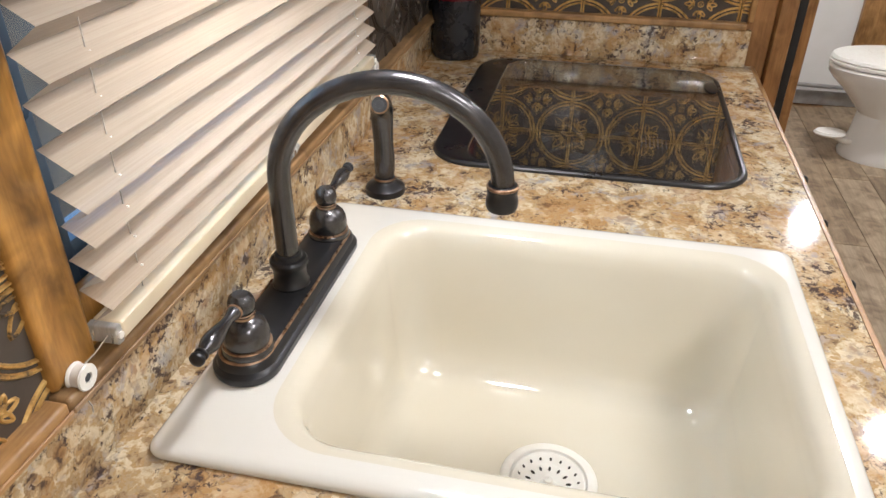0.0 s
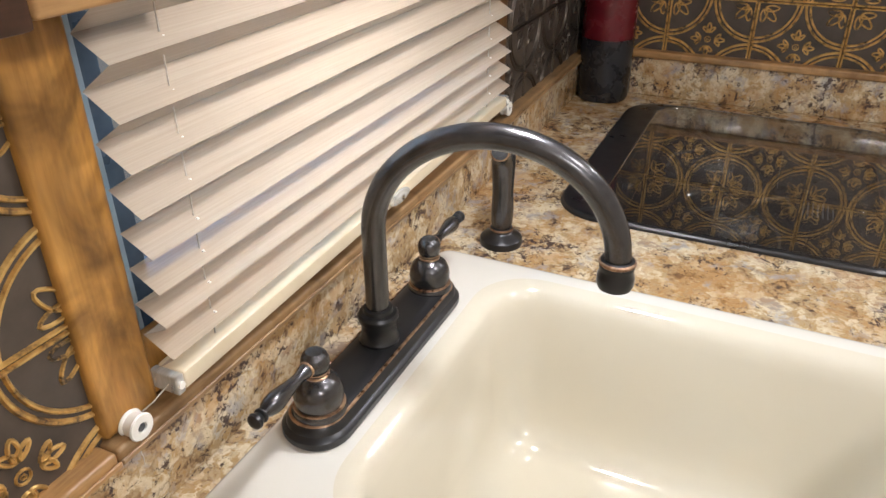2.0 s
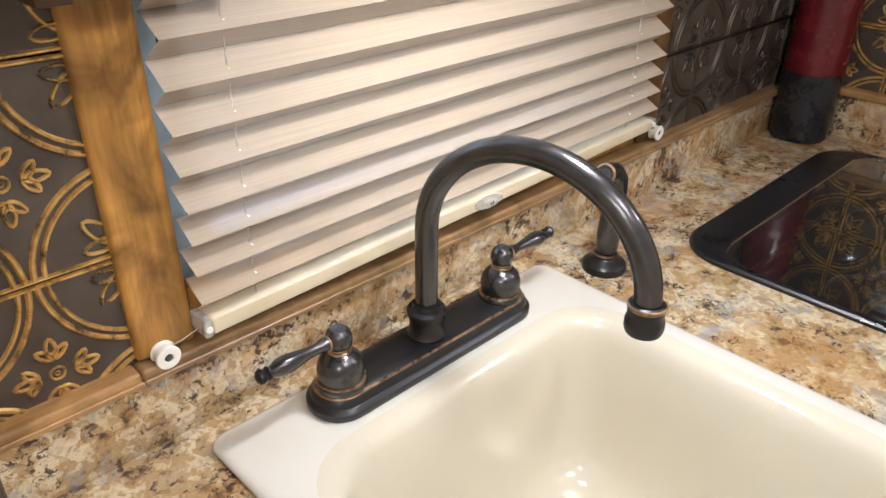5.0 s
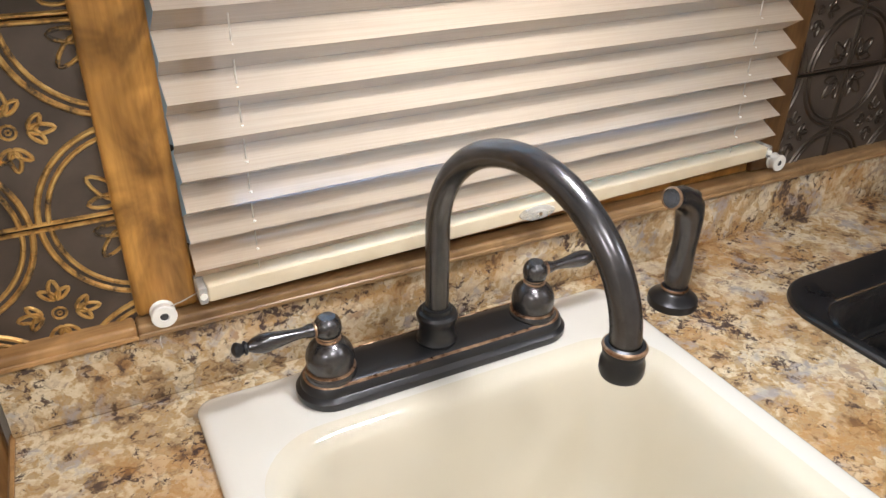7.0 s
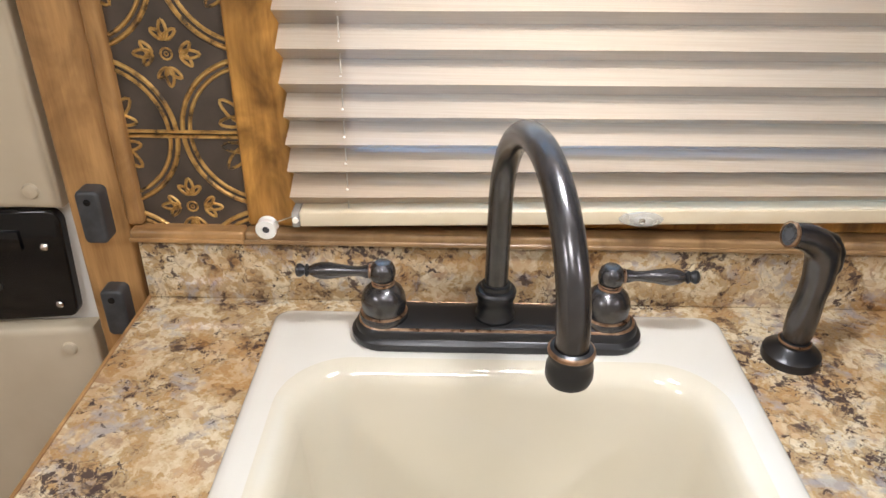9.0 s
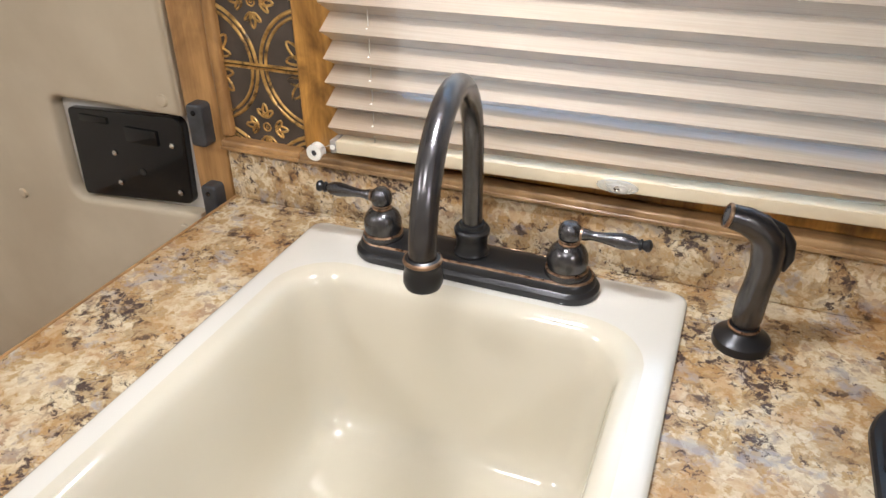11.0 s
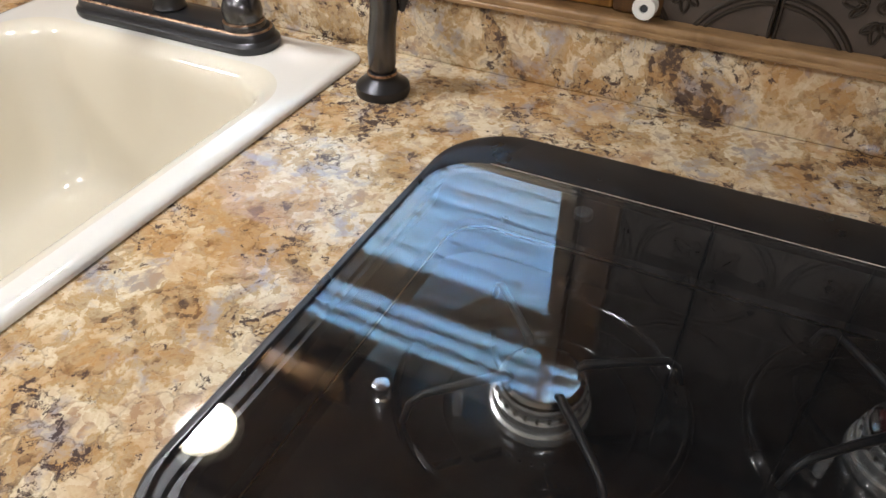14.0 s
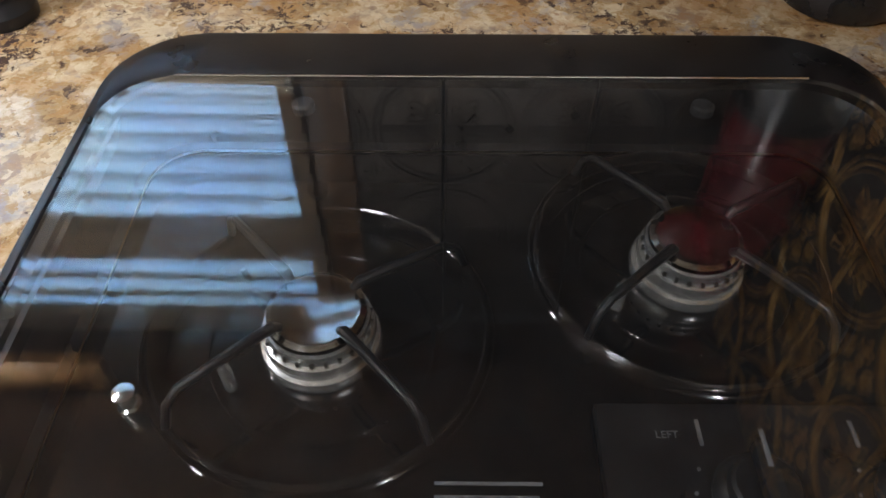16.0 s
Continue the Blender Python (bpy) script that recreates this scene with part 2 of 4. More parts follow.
TIN = mottled("dark_tin", (0.060, 0.047, 0.038), (0.105, 0.082, 0.065), 18.0, 0.42, 0.35, 0.15, 0.05, 0.07)
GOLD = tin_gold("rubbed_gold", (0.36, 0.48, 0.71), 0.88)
# same gilding, its colour raised for the lamplight on the partition
GOLD_EAST = tin_gold("rubbed_gold_lit", (0.36, 0.47, 0.66), 1.05)
# same gilding, more worn, with the dim corner's shade in its colour
GOLD_WORN_SHADED = tin_gold("worn_gold_shaded", (0.66, 0.85, 0.98), 0.55)
FABRIC = pleated_fabric()
RAIL = mottled("cream_rail", (0.66, 0.55, 0.38), (0.70, 0.60, 0.43), 30.0, 0.4)
WHITE_PLASTIC = mottled("white_plastic", (0.78, 0.75, 0.68), (0.82, 0.80, 0.74), 60.0, 0.35)
BLACK_GLOSS = mottled("black_enamel", (0.005, 0.005, 0.0055), (0.009, 0.009, 0.0095), 25.0, 0.07, 0, 0.15, 0.03, 0.02, 0.0)
BLACK_SATIN = mottled("black_satin", (0.010, 0.010, 0.011), (0.018, 0.018, 0.019), 30.0, 0.33)
STEEL = mottled("burner_aluminium", (0.88, 0.87, 0.85), (0.95, 0.94, 0.92), 70.0, 0.25, 0.88, 0.2, 0.08, 0.02)
GRATE_WIRE = mottled("dark_grate_wire", (0.055, 0.055, 0.058), (0.085, 0.085, 0.088), 60.0, 0.14, 0.9, 0.2, 0.03, 0.02)
CAP_STEEL = mottled("burner_cap_steel", (0.46, 0.46, 0.46), (0.58, 0.58, 0.58), 40.0, 0.10, 1.0, 0.2, 0.06, 0.02)
CHROME = mottled("bright_metal", (0.75, 0.75, 0.76), (0.85, 0.85, 0.86), 90.0, 0.16, 1.0)
VINYL = mottled("cream_vinyl", (0.50, 0.42, 0.30), (0.57, 0.49, 0.36), 8.0, 0.48, 0, 0.15, 0.35, 0.06, 0.0, 900.0)
DOOR_WHITE = mottled("white_door_skin", (0.66, 0.64, 0.60), (0.72, 0.71, 0.68), 12.0, 0.45)
GREY_RUBBER = mottled("dark_grey_hinge", (0.035, 0.036, 0.038), (0.06, 0.062, 0.066), 50.0, 0.42)
WALL_CREAM = mottled("cream_wall", (0.70, 0.65, 0.56), (0.76, 0.71, 0.62), 6.0, 0.6, 0, 0.2, 0.3)
WALL_WHITE = mottled("white_wall", (0.76, 0.75, 0.72), (0.82, 0.81, 0.79), 5.0, 0.5, 0, 0.2, 0.25)
GREY_TRIM = mottled("grey_trim", (0.26, 0.25, 0.24), (0.34, 0.33, 0.32), 20.0, 0.4)
PORCELAIN = mottled("white_porcelain", (0.78, 0.77, 0.74), (0.82, 0.81, 0.79), 5.0, 0.12, 0, 0.2, 0.02, 0.03, 0.5)
ALLOY_BLUE = mottled("window_alloy", (0.05, 0.085, 0.14), (0.08, 0.125, 0.19), 30.0, 0.35, 0.4)
ALLOY_PALE = mottled("pale_window_alloy", (0.32, 0.44, 0.56), (0.40, 0.52, 0.64), 30.0, 0.35, 0.5)
CERAMIC_BLACK = mottled("black_ceramic", (0.012, 0.012, 0.014), (0.022, 0.022, 0.025), 22.0, 0.28)
CERAMIC_RED = mottled("red_glaze", (0.105, 0.006, 0.011), (0.15, 0.011, 0.017), 22.0, 0.25)
CORD = mottled("shade_cord", (0.40, 0.36, 0.30), (0.55, 0.50, 0.43), 200.0, 0.6)
DARK_HOLE = mottled("strainer_gap", (0.02, 0.017, 0.013), (0.035, 0.03, 0.022), 60.0, 0.7)
PRINT = mottled("grey_print", (0.13, 0.13, 0.135), (0.19, 0.19, 0.195), 120.0, 0.5)
SMOKED = clear_sheet("smoked_glass", (0.94, 0.95, 0.95), 0.090, 0.0, 0.0035)
PANE = clear_sheet("window_glass", (0.92, 0.94, 0.95), 0.04)
CLEAR = clear_sheet("clear_acrylic", (0.95, 0.95, 0.93), 0.10, 0.03, 0.30, (0.85, 0.84, 0.80))
GLOW = glowing("lamp_lens", (1.0, 0.86, 0.66), 14.0)


def sky_glow():
    """Bright hazy sky: paler low down, blue higher up, with soft cloud."""
    m = glowing("hazy_sky", (0.5, 0.7, 1.0), 1.0)
    nt = m.node_tree
    e = nt.nodes["Emission"]
    tc = nt.nodes.new("ShaderNodeTexCoord")
    sep = nt.nodes.new("ShaderNodeSeparateXYZ")
    nt.links.new(tc.outputs["Object"], sep.inputs[0])
    up = nt.nodes.new("ShaderNodeMapRange")
    up.inputs["From Min"].default_value, up.inputs["From Max"].default_value = 0.0, 4.4
    nt.links.new(sep.outputs["Z"], up.inputs["Value"])
    col = ramp(nt, up.outputs[0], [(0.08, (0.036, 0.037, 0.038)), (0.23, (0.040, 0.041, 0.042)), (0.30, (0.080, 0.085, 0.09)), (0.42, (0.44, 0.54, 0.62)), (0.52, (0.40, 0.68, 0.96)), (1.0, (0.18, 0.52, 0.98))])
    cloud = noise_tex(nt, coords(nt), 1.1, 4, 0.55)
    tone = ramp(nt, cloud.outputs[0], [(0.38, (0.75, 0.82, 1.0)), (0.66, (1.25, 1.15, 1.0))])
    # brighter towards the west
    side = nt.nodes.new("ShaderNodeMapRange")
    side.inputs["From Min"].default_value, side.inputs["From Max"].default_value = -1.2, 0.6
    side.inputs["To Min"].default_value, side.inputs["To Max"].default_value = 1.0, 0.22
    nt.links.new(sep.outputs["X"], side.inputs["Value"])
    col = mix(nt, 1.0, col, tone, "MULTIPLY")
    scaled = nt.nodes.new("ShaderNodeVectorMath")
    scaled.operation = "SCALE"
    nt.links.new(col, scaled.inputs[0])
    nt.links.new(side.outputs[0], scaled.inputs["Scale"])
    nt.links.new(scaled.outputs[0], e.inputs[0])
    e.inputs[1].default_value = 14.0
    return m


SKY = sky_glow()


# ---------------------------------------------------------------- mesh helpers
ORIGIN = {}


def thing(name, at, label, category, group="", kind=""):
    """An Empty at the base of a thing; its parts hang under it."""
    ob = new(name)
    ob.location = at
    ORIGIN[ob.name] = Vector(at)
    return tagged(ob, label, category, group, kind)


def to_mesh(name, bm, mat, smooth=35.0):
    me = bpy.data.meshes.new(name)
    bmesh.ops.recalc_face_normals(bm, faces=bm.faces[:])
    bm.to_mesh(me)
    bm.free()
    me.materials.append(mat)
    if smooth:
        me.polygons.foreach_set("use_smooth", [True] * len(me.polygons))
        me.set_sharp_from_angle(angle=radians(smooth))
    return me


def part(name, bm, mat, parent=None, label="", smooth=35.0):
    """Links a bmesh, given in world places, as one mesh object under a thing or a part."""
    at = ORIGIN[parent.name] if parent else Vector((0, 0, 0))
    bmesh.ops.translate(bm, verts=bm.verts[:], vec=-at)
    ob = new(name, to_mesh(name, bm, mat, smooth))
    if parent:
        ob.parent = parent
        ORIGIN[ob.name] = at
    return tagged(ob, label) if label else ob


def whole(name, bm, mat, label, category, group="", kind="", smooth=35.0):
    """A thing of one mesh, with its origin at the middle of its base."""
    lo = Vector([min(v.co[i] for v in bm.verts) for i in range(3)])
    hi = Vector([max(v.co[i] for v in bm.verts) for i in range(3)])
    at = Vector(((lo.x + hi.x) / 2, (lo.y + hi.y) / 2, lo.z))
    bmesh.ops.translate(bm, verts=bm.verts[:], vec=-at)
    ob = new(name, to_mesh(name, bm, mat, smooth))
    ob.location = at
    ORIGIN[ob.name] = at
    return tagged(ob, label, category, group, kind)


def add_box(bm, x0, x1, y0, y1, z0, z1, bev=0.0, seg=2):
    vs = [bm.verts.new((x, y, z)) for x in (x0, x1) for y in (y0, y1) for z in (z0, z1)]
    fs = [bm.faces.new([vs[i] for i in f]) for f in ((0, 1, 3, 2), (4, 6, 7, 5), (0, 4, 5, 1), (2, 3, 7, 6), (0, 2, 6, 4), (1, 5, 7, 3))]
    if bev:
        es = list({e for f in fs for e in f.edges})
        bmesh.ops.bevel(bm, geom=es, offset=bev, segments=seg, affect="EDGES", profile=0.6)
    return bm


def box(x0, x1, y0, y1, z0, z1, bev=0.0, seg=2):
    return add_box(bmesh.new(), x0, x1, y0, y1, z0, z1, bev, seg)


def rings(bm, loops, close_start=False, close_end=False, cyclic=True):
    """Skins a row of loops with the same number of points."""
    made = [[bm.verts.new(p) for p in loop] for loop in loops]
    n = len(made[0])
    for a, b in zip(made, made[1:]):
        for i in range(n if cyclic else n - 1):
            j = (i + 1) % n
            bm.faces.new((a[i], a[j], b[j], b[i]))
    if close_start:
        bm.faces.new(made[0][::-1])
    if close_end:
        bm.faces.new(made[-1])
    return made


def add_lathe(bm, profile, m=None, seg=32, cap=True):
    m = m or Matrix()
    loops = [[m @ Vector((r * math.cos(2 * math.pi * i / seg), r * math.sin(2 * math.pi * i / seg), z)) for i in range(seg)] for r, z in profile]
    rings(bm, loops, cap, cap)
    return bm


def lathe(profile, m=None, seg=32, cap=True):
    return add_lathe(bmesh.new(), profile, m, seg, cap)


def add_tube(bm, pts, radii, seg=16, cap=True):
    pts = [Vector(p) for p in pts]
    if isinstance(radii, (int, float)):
        radii = [radii] * len(pts)
    loops, ref = [], None
    for i, p in enumerate(pts):
        d = (pts[min(i + 1, len(pts) - 1)] - pts[max(i - 1, 0)]).normalized()
        if ref is None:
            ref = d.orthogonal().normalized()
        ref = (ref - d * ref.dot(d)).normalized()
        side = d.cross(ref)
        loops.append([p + radii[i] * (math.cos(2 * math.pi * k / seg) * ref + math.sin(2 * math.pi * k / seg) * side) for k in range(seg)])
    rings(bm, loops, cap, cap)
    return bm


def tube(pts, radii, seg=16, cap=True):
    return add_tube(bmesh.new(), pts, radii, seg, cap)


def round_rect(x0, x1, y0, y1, r, z, corner=8, side=4):
    """A loop of points round a rectangle with round corners, always in the same order and number."""
    out = []
    for cx, cy, a in ((x1 - r, y1 - r, 0), (x0 + r, y1 - r, 90), (x0 + r, y0 + r, 180), (x1 - r, y0 + r, 270)):
        arc = [Vector((cx + r * math.cos(radians(a + 90 * k / corner)), cy + r * math.sin(radians(a + 90 * k / corner)), z)) for k in range(corner + 1)]
        out.append(arc)
    loop = []
    for i, arc in enumerate(out):
        loop += arc
        nxt = out[(i + 1) % 4][0]
        loop += [arc[-1].lerp(nxt, k / side) for k in range(1, side)]
    return loop


def slab_with_holes(outer, holes, z0, z1):
    """A flat slab with openings that go through it."""
    bm = bmesh.new()
    for loop in (outer, *holes):
        vs = [bm.verts.new((p[0], p[1], z1)) for p in loop]
        for a, b in zip(vs, vs[1:] + vs[:1]):
            bm.edges.new((a, b))
    bmesh.ops.triangle_fill(bm, use_beauty=True, edges=bm.edges[:])
    got = bmesh.ops.extrude_face_region(bm, geom=bm.faces[:])
    bmesh.ops.translate(bm, verts=[g for g in got["geom"] if isinstance(g, bmesh.types.BMVert)], vec=(0, 0, z0 - z1))
    return bm


# ---------------------------------------------------------------- the shell of the trailer
WIN_X0, WIN_X1, WIN_Z0, WIN_Z1 = -0.199, 0.474, 0.985, 1.50
EAST = 0.970


def setting(name, bm, mat, label, smooth=0.0):
    return tagged(part(name, bm, mat, None, "", smooth), label, name.split("_")[0], "", "structure")


bm = bmesh.new()
for b in ((-2.0, -1.075, 0.096, 0.16, 0, CEILING), (-1.075, -0.425, 0.096, 0.16, 1.93, CEILING), (-0.425, WIN_X0, 0.096, 0.16, 0, CEILING),
          (WIN_X0, WIN_X1, 0.096, 0.16, 0, WIN_Z0), (WIN_X0, WIN_X1, 0.096, 0.16, WIN_Z1, CEILING), (WIN_X1, 3.56, 0.096, 0.16, 0, CEILING)):
    add_box(bm, *b)
wall_north = setting("wall_north", bm, WALL_CREAM, "cream side wall with a window and a door opening")
wall_east = setting("wall_east", box(EAST + 0.016, EAST + 0.07, -0.60, 0.0955, 0, CEILING), BROWN_Z, "short partition wall clad in dark tin tiles")
setting("wall_west", box(-2.06, -2.0, -2.2, 0.16, 0, CEILING), WALL_CREAM, "plain cream end wall")
setting("wall_south", box(-2.06, 3.56, -2.26, -2.2, 0, CEILING), WALL_CREAM, "plain cream far side wall")
setting("wall_bathroom", box(3.5, 3.56, -2.2, 0.096, 0, CEILING), WALL_WHITE, "white bathroom wall behind the toilet")
setting("ceiling", box(-2.06, 3.56, -2.26, 0.16, CEILING, CEILING + 0.05), WALL_WHITE, "plain white trailer ceiling")
floor = setting("floor", box(-2.06, 3.56, -2.26, 0.16, -0.06, -0.006), BROWN_Z, "grey-brown wood-look vinyl plank floor")
setting("trim_bathroom", box(3.484, 3.4985, -2.2, -0.80, 0.0, 0.075, 0.006), GREY_TRIM, "grey baseboard along the bathroom wall", 35)
bm = box(2.03, 2.08, -0.845, 0.095, 0.0, 0.712)
setting("wall_partition_lower", bm, BROWN_Z, "brown wooden lower panel of the bathroom partition")
setting("wall_partition_upper", box(2.03, 2.08, -0.845, 0.095, 0.764, CEILING), WALL_CREAM, "cream upper panel of the bathroom partition")
bm = box(2.018, 2.085, -0.845, 0.095, 0.712, 0.752, 0.004)
add_box(bm, 2.012, 2.09, -0.845, 0.095, 0.752, 0.764, 0.003)
setting("trim_chair_rail", bm, GREY_TRIM, "grey chair rail with a cream top bead", 35)
setting("trim_doorpost", box(1.995, 2.09, -0.925, -0.847, 0.0, CEILING, 0.006), BROWN_Z, "brown wooden post of the bathroom doorway", 35)
setting("trim_bath_panel", box(3.462, 3.4985, -2.0, -1.50, 0.30, 1.6, 0.01), OAK_Z, "honey-coloured wooden panel on the bathroom wall", 35)
setting("trim_wall_end", box(EAST - 0.004, EAST + 0.09, -0.634, -0.602, 0.0, CEILING, 0.005), BROWN_Z, "brown wooden post at the end of the tiled partition", 35)
# black strip added in place of the gap's darkness
setting("trim_wall_gap", box(EAST + 0.02, EAST + 0.14, -0.655, -0.636, 0.0, CEILING, 0.003), BLACK_SATIN, "black strip for the dark gap beside the wooden post", 35)

# window: alloy frame with a middle bar, and its panes
window = tagged(new("window_1"), "alloy-framed trailer window behind a pleated shade", "window", "", "structure")
ORIGIN[window.name] = Vector((0, 0, 0))
bm = bmesh.new()
for b in ((WIN_X0 + 0.0290, WIN_X0 + 0.052, 0.1120, 0.146, WIN_Z0, WIN_Z1),
          (WIN_X0 + 0.052, WIN_X1 - 0.030, 0.1150, 0.146, WIN_Z0, 1.050), (WIN_X0 + 0.052, WIN_X1 - 0.030, 0.1150, 0.146, WIN_Z1 - 0.008, WIN_Z1)):
    add_box(bm, *b, 0.003)
part("window_frame", bm, ALLOY_BLUE, window)
part("outer_flange", box(WIN_X0 + 0.0005, WIN_X0 + 0.0248, 0.0965, 0.146, WIN_Z0, WIN_Z1, 0.002), ALLOY_PALE, window, "pale steel-blue outer flange")
part("gasket", box(WIN_X0 + 0.0250, WIN_X0 + 0.0288, 0.1040, 0.146, WIN_Z0, WIN_Z1, 0.001), BLACK_SATIN, window, "black rubber gasket")
part("jamb", box(WIN_X1 - 0.030, WIN_X1 - 0.0005, 0.0965, 0.150, WIN_Z0, WIN_Z1, 0.002), POST_SHADED, window, "brown wooden jamb, darkened for shade")
part("middle_bar", box(WIN_X0 + 0.0525, WIN_X1 - 0.0305, 0.122, 0.140, 1.285, 1.350, 0.004), DARK_HOLE, window, "dark bar between the two sliding panes")
for z0, z1 in ((1.050, 1.285), (1.350, WIN_Z1 - 0.008)):
    pane = part("pane", box(WIN_X0 + 0.0525, WIN_X1 - 0.0305, 0.128, 0.132, z0, z1), PANE, window)
    pane.visible_shadow = False
for z in (1.03, 1.12, 1.24):
    part("screw", lathe([(0.0001, -0.002), (0.003, -0.0015), (0.003, 0.001)], pose(WIN_X0 + 0.006, 0.0962, z, 90, 0, 0), 10), BLACK_SATIN, window)
setting("ground", box(-30, 30, -30, 40, -0.9, -0.8), mottled("dry_grass", (0.10, 0.11, 0.05), (0.16, 0.15, 0.08), 2.0, 0.9), "dry grass outside the trailer")

# casing round the window, wall trims
setting("trim_window_post_west", box(-0.245, -0.1945, 0.073, 0.0955, 0.9835, UNDER - 0.002, 0.007, 4), POST_Z, "reddish-brown stained window casing, rounded edges", 35)
setting("trim_window_head", box(-0.268, -0.246, 0.030, 0.0905, 1.266, UNDER - 0.002, 0.003), WALNUT_X, "dark stained block at the head of the window casing", 35)
setting("trim_window_valance", box(-0.2455, -0.110, 0.030, 0.046, 1.270, UNDER - 0.002, 0.004, 3), OAK_X, "honey oak end piece of the window valance", 35)
setting("trim_window_post_east", box(WIN_X1, 0.519, 0.074, 0.0955, 0.9835, UNDER - 0.002, 0.007, 4), POST_SHADED, "brown stained window casing, darkened for shade, rounded edges", 35)
setting("trim_window_sill", box(-0.194, WIN_X1 - 0.0005, 0.0805, 0.0985, 0.9835, 1.030, 0.004, 3), POST_Z, "dark brown window stool under the shade", 35)
bm = box(-0.362, -0.2475, 0.062, 0.0955, 0.969, 0.983, 0.004, 3)
add_box(bm, -0.362, -0.2475, 0.059, 0.0615, 0.971, 0.976, 0.001, 1)
setting("trim_backsplash_end", bm, OAK_X, "pale honey oak end of the moulding on the backsplash", 35)
bm = box(-0.247, EAST - 0.0005, 0.062, 0.0955, 0.969, 0.983, 0.004, 3)
add_box(bm, -0.247, EAST - 0.0005, 0.059, 0.0615, 0.971, 0.976, 0.001, 1)
setting("trim_backsplash", bm, OAK_SILL, "honey oak moulding on top of the backsplash", 35)
setting("trim_door_casing", box(-0.366, -0.349, 0.070, 0.0955, 0.9835, CEILING - 0.002, 0.006, 3), OAK_Z, "honey oak casing strip beside the tiles", 35)
setting("trim_jamb", box(-0.4245, -0.367, 0.078, 0.0955, 0.0, CEILING - 0.002, 0.004, 3), OAK_Z, "honey oak door jamb", 35)
bm = box(EAST - 0.007, EAST + 0.0155, -0.548, 0.0585, 0.974, 0.988, 0.004, 3)
setting("trim_backsplash_east", bm, OAK_Y, "honey oak moulding on the short backsplash", 35)
setting("trim_tile_edge", box(EAST + 0.001, EAST + 0.0155, -0.560, -0.5485, 0.9885, UNDER, 0.004, 3), OAK_Z, "honey oak strip at the edge of the tiles", 35)

# ---------------------------------------------------------------- worktop
FRONT_W, FRONT_E, LEFT_B, LEFT_F = -0.571, -0.574, -0.356, -0.363
outer = [(LEFT_B, 0.0955), (LEFT_F, FRONT_W), (EAST + 0.0155, FRONT_E), (EAST + 0.0155, 0.0955)]
sink_hole = [tuple(p)[:2] for p in round_rect(-0.200, 0.208, -0.508, -0.02, 0.03, 0)]
hob_hole = [tuple(p)[:2] for p in round_rect(0.402, 0.890, -0.482, -0.062, 0.05, 0)]
worktop = thing("worktop", (0.35, -0.25, COUNTER - 0.035), "granite-look laminate worktop, cream and ochre with dark specks", "countertop")
part("slab", slab_with_holes(outer, [sink_hole, hob_hole], COUNTER - 0.035, COUNTER), LAMINATE, worktop, "", 0)
part("backsplash", box(-0.358, EAST - 0.0005, 0.068, 0.0955, COUNTER + 0.0005, 0.9685, 0.0025), LAMINATE, worktop, "low laminate upstand along the window wall")
part("backsplash", box(EAST, EAST + 0.0155, -0.560, 0.0675, COUNTER + 0.0005, 0.9735, 0.0025), LAMINATE, worktop, "low laminate upstand along the partition")


def edge_strip(p, q, w, z0, z1):
    p, q = Vector((*p, 0)), Vector((*q, 0))
    d = (q - p).normalized()
    n = Vector((d.y, -d.x, 0))
    loops = []
    for a in (p, q):
        loops.append([Vector((*(a + n * o)[:2], z)) for o, z in ((0.0003, z0), (w * 0.6, z0), (w, z0 + 0.004), (w, z1 - 0.004), (w * 0.6, z1), (0.0003, z1))])
    bm = bmesh.new()
    rings(bm, loops, True, True)
    return bm


part("front_edging", edge_strip((LEFT_F, FRONT_W), (EAST + 0.0155, FRONT_E), 0.009, COUNTER - 0.036, COUNTER + 0.001), OAK_X, worktop, "honey oak edging strip")
part("end_edging", edge_strip((LEFT_B, 0.076), (LEFT_F, FRONT_W), 0.006, COUNTER - 0.036, COUNTER + 0.001), OAK_Y, worktop, "honey oak edging strip")

# base cabinets under the worktop: carcass panels, doors, knobs
for i, (x0, x1) in enumerate(((-0.352, 0.305), (0.315, EAST + 0.0145))):
    unit = thing("base_cabinet", ((x0 + x1) / 2, -0.50, 0.0), "brown wooden base cabinet with a closed door", "cabinet", "base cabinets under the worktop")
    part("side_panel", box(x0, x0 + 0.016, -0.540, 0.09, 0.0, COUNTER - 0.037), BROWN_Z, unit, "", 0)
    part("side_panel", box(x1 - 0.016, x1, -0.540, 0.09, 0.0, COUNTER - 0.037), BROWN_Z, unit, "", 0)
    part("bottom_panel", box(x0 + 0.0165, x1 - 0.0165, -0.540, 0.09, 0.09, 0.106), BROWN_Z, unit, "", 0)
    part("toe_kick", box(x0 + 0.0165, x1 - 0.0165, -0.46, -0.445, 0.0, 0.0895), BROWN_Z, unit, "", 0)
    door = part("door", box(x0 + 0.004, x1 - 0.004, -0.559, -0.541, 0.11, 0.74, 0.004), BROWN_Z, unit)
    part("door_panel", box(x0 + 0.06, x1 - 0.06, -0.564, -0.5585, 0.17, 0.68, 0.004), BROWN_Z, door)
    drawer = part("drawer_front", box(x0 + 0.004, x1 - 0.004, -0.559, -0.541, 0.748, COUNTER - 0.042, 0.004), BROWN_Z, unit)
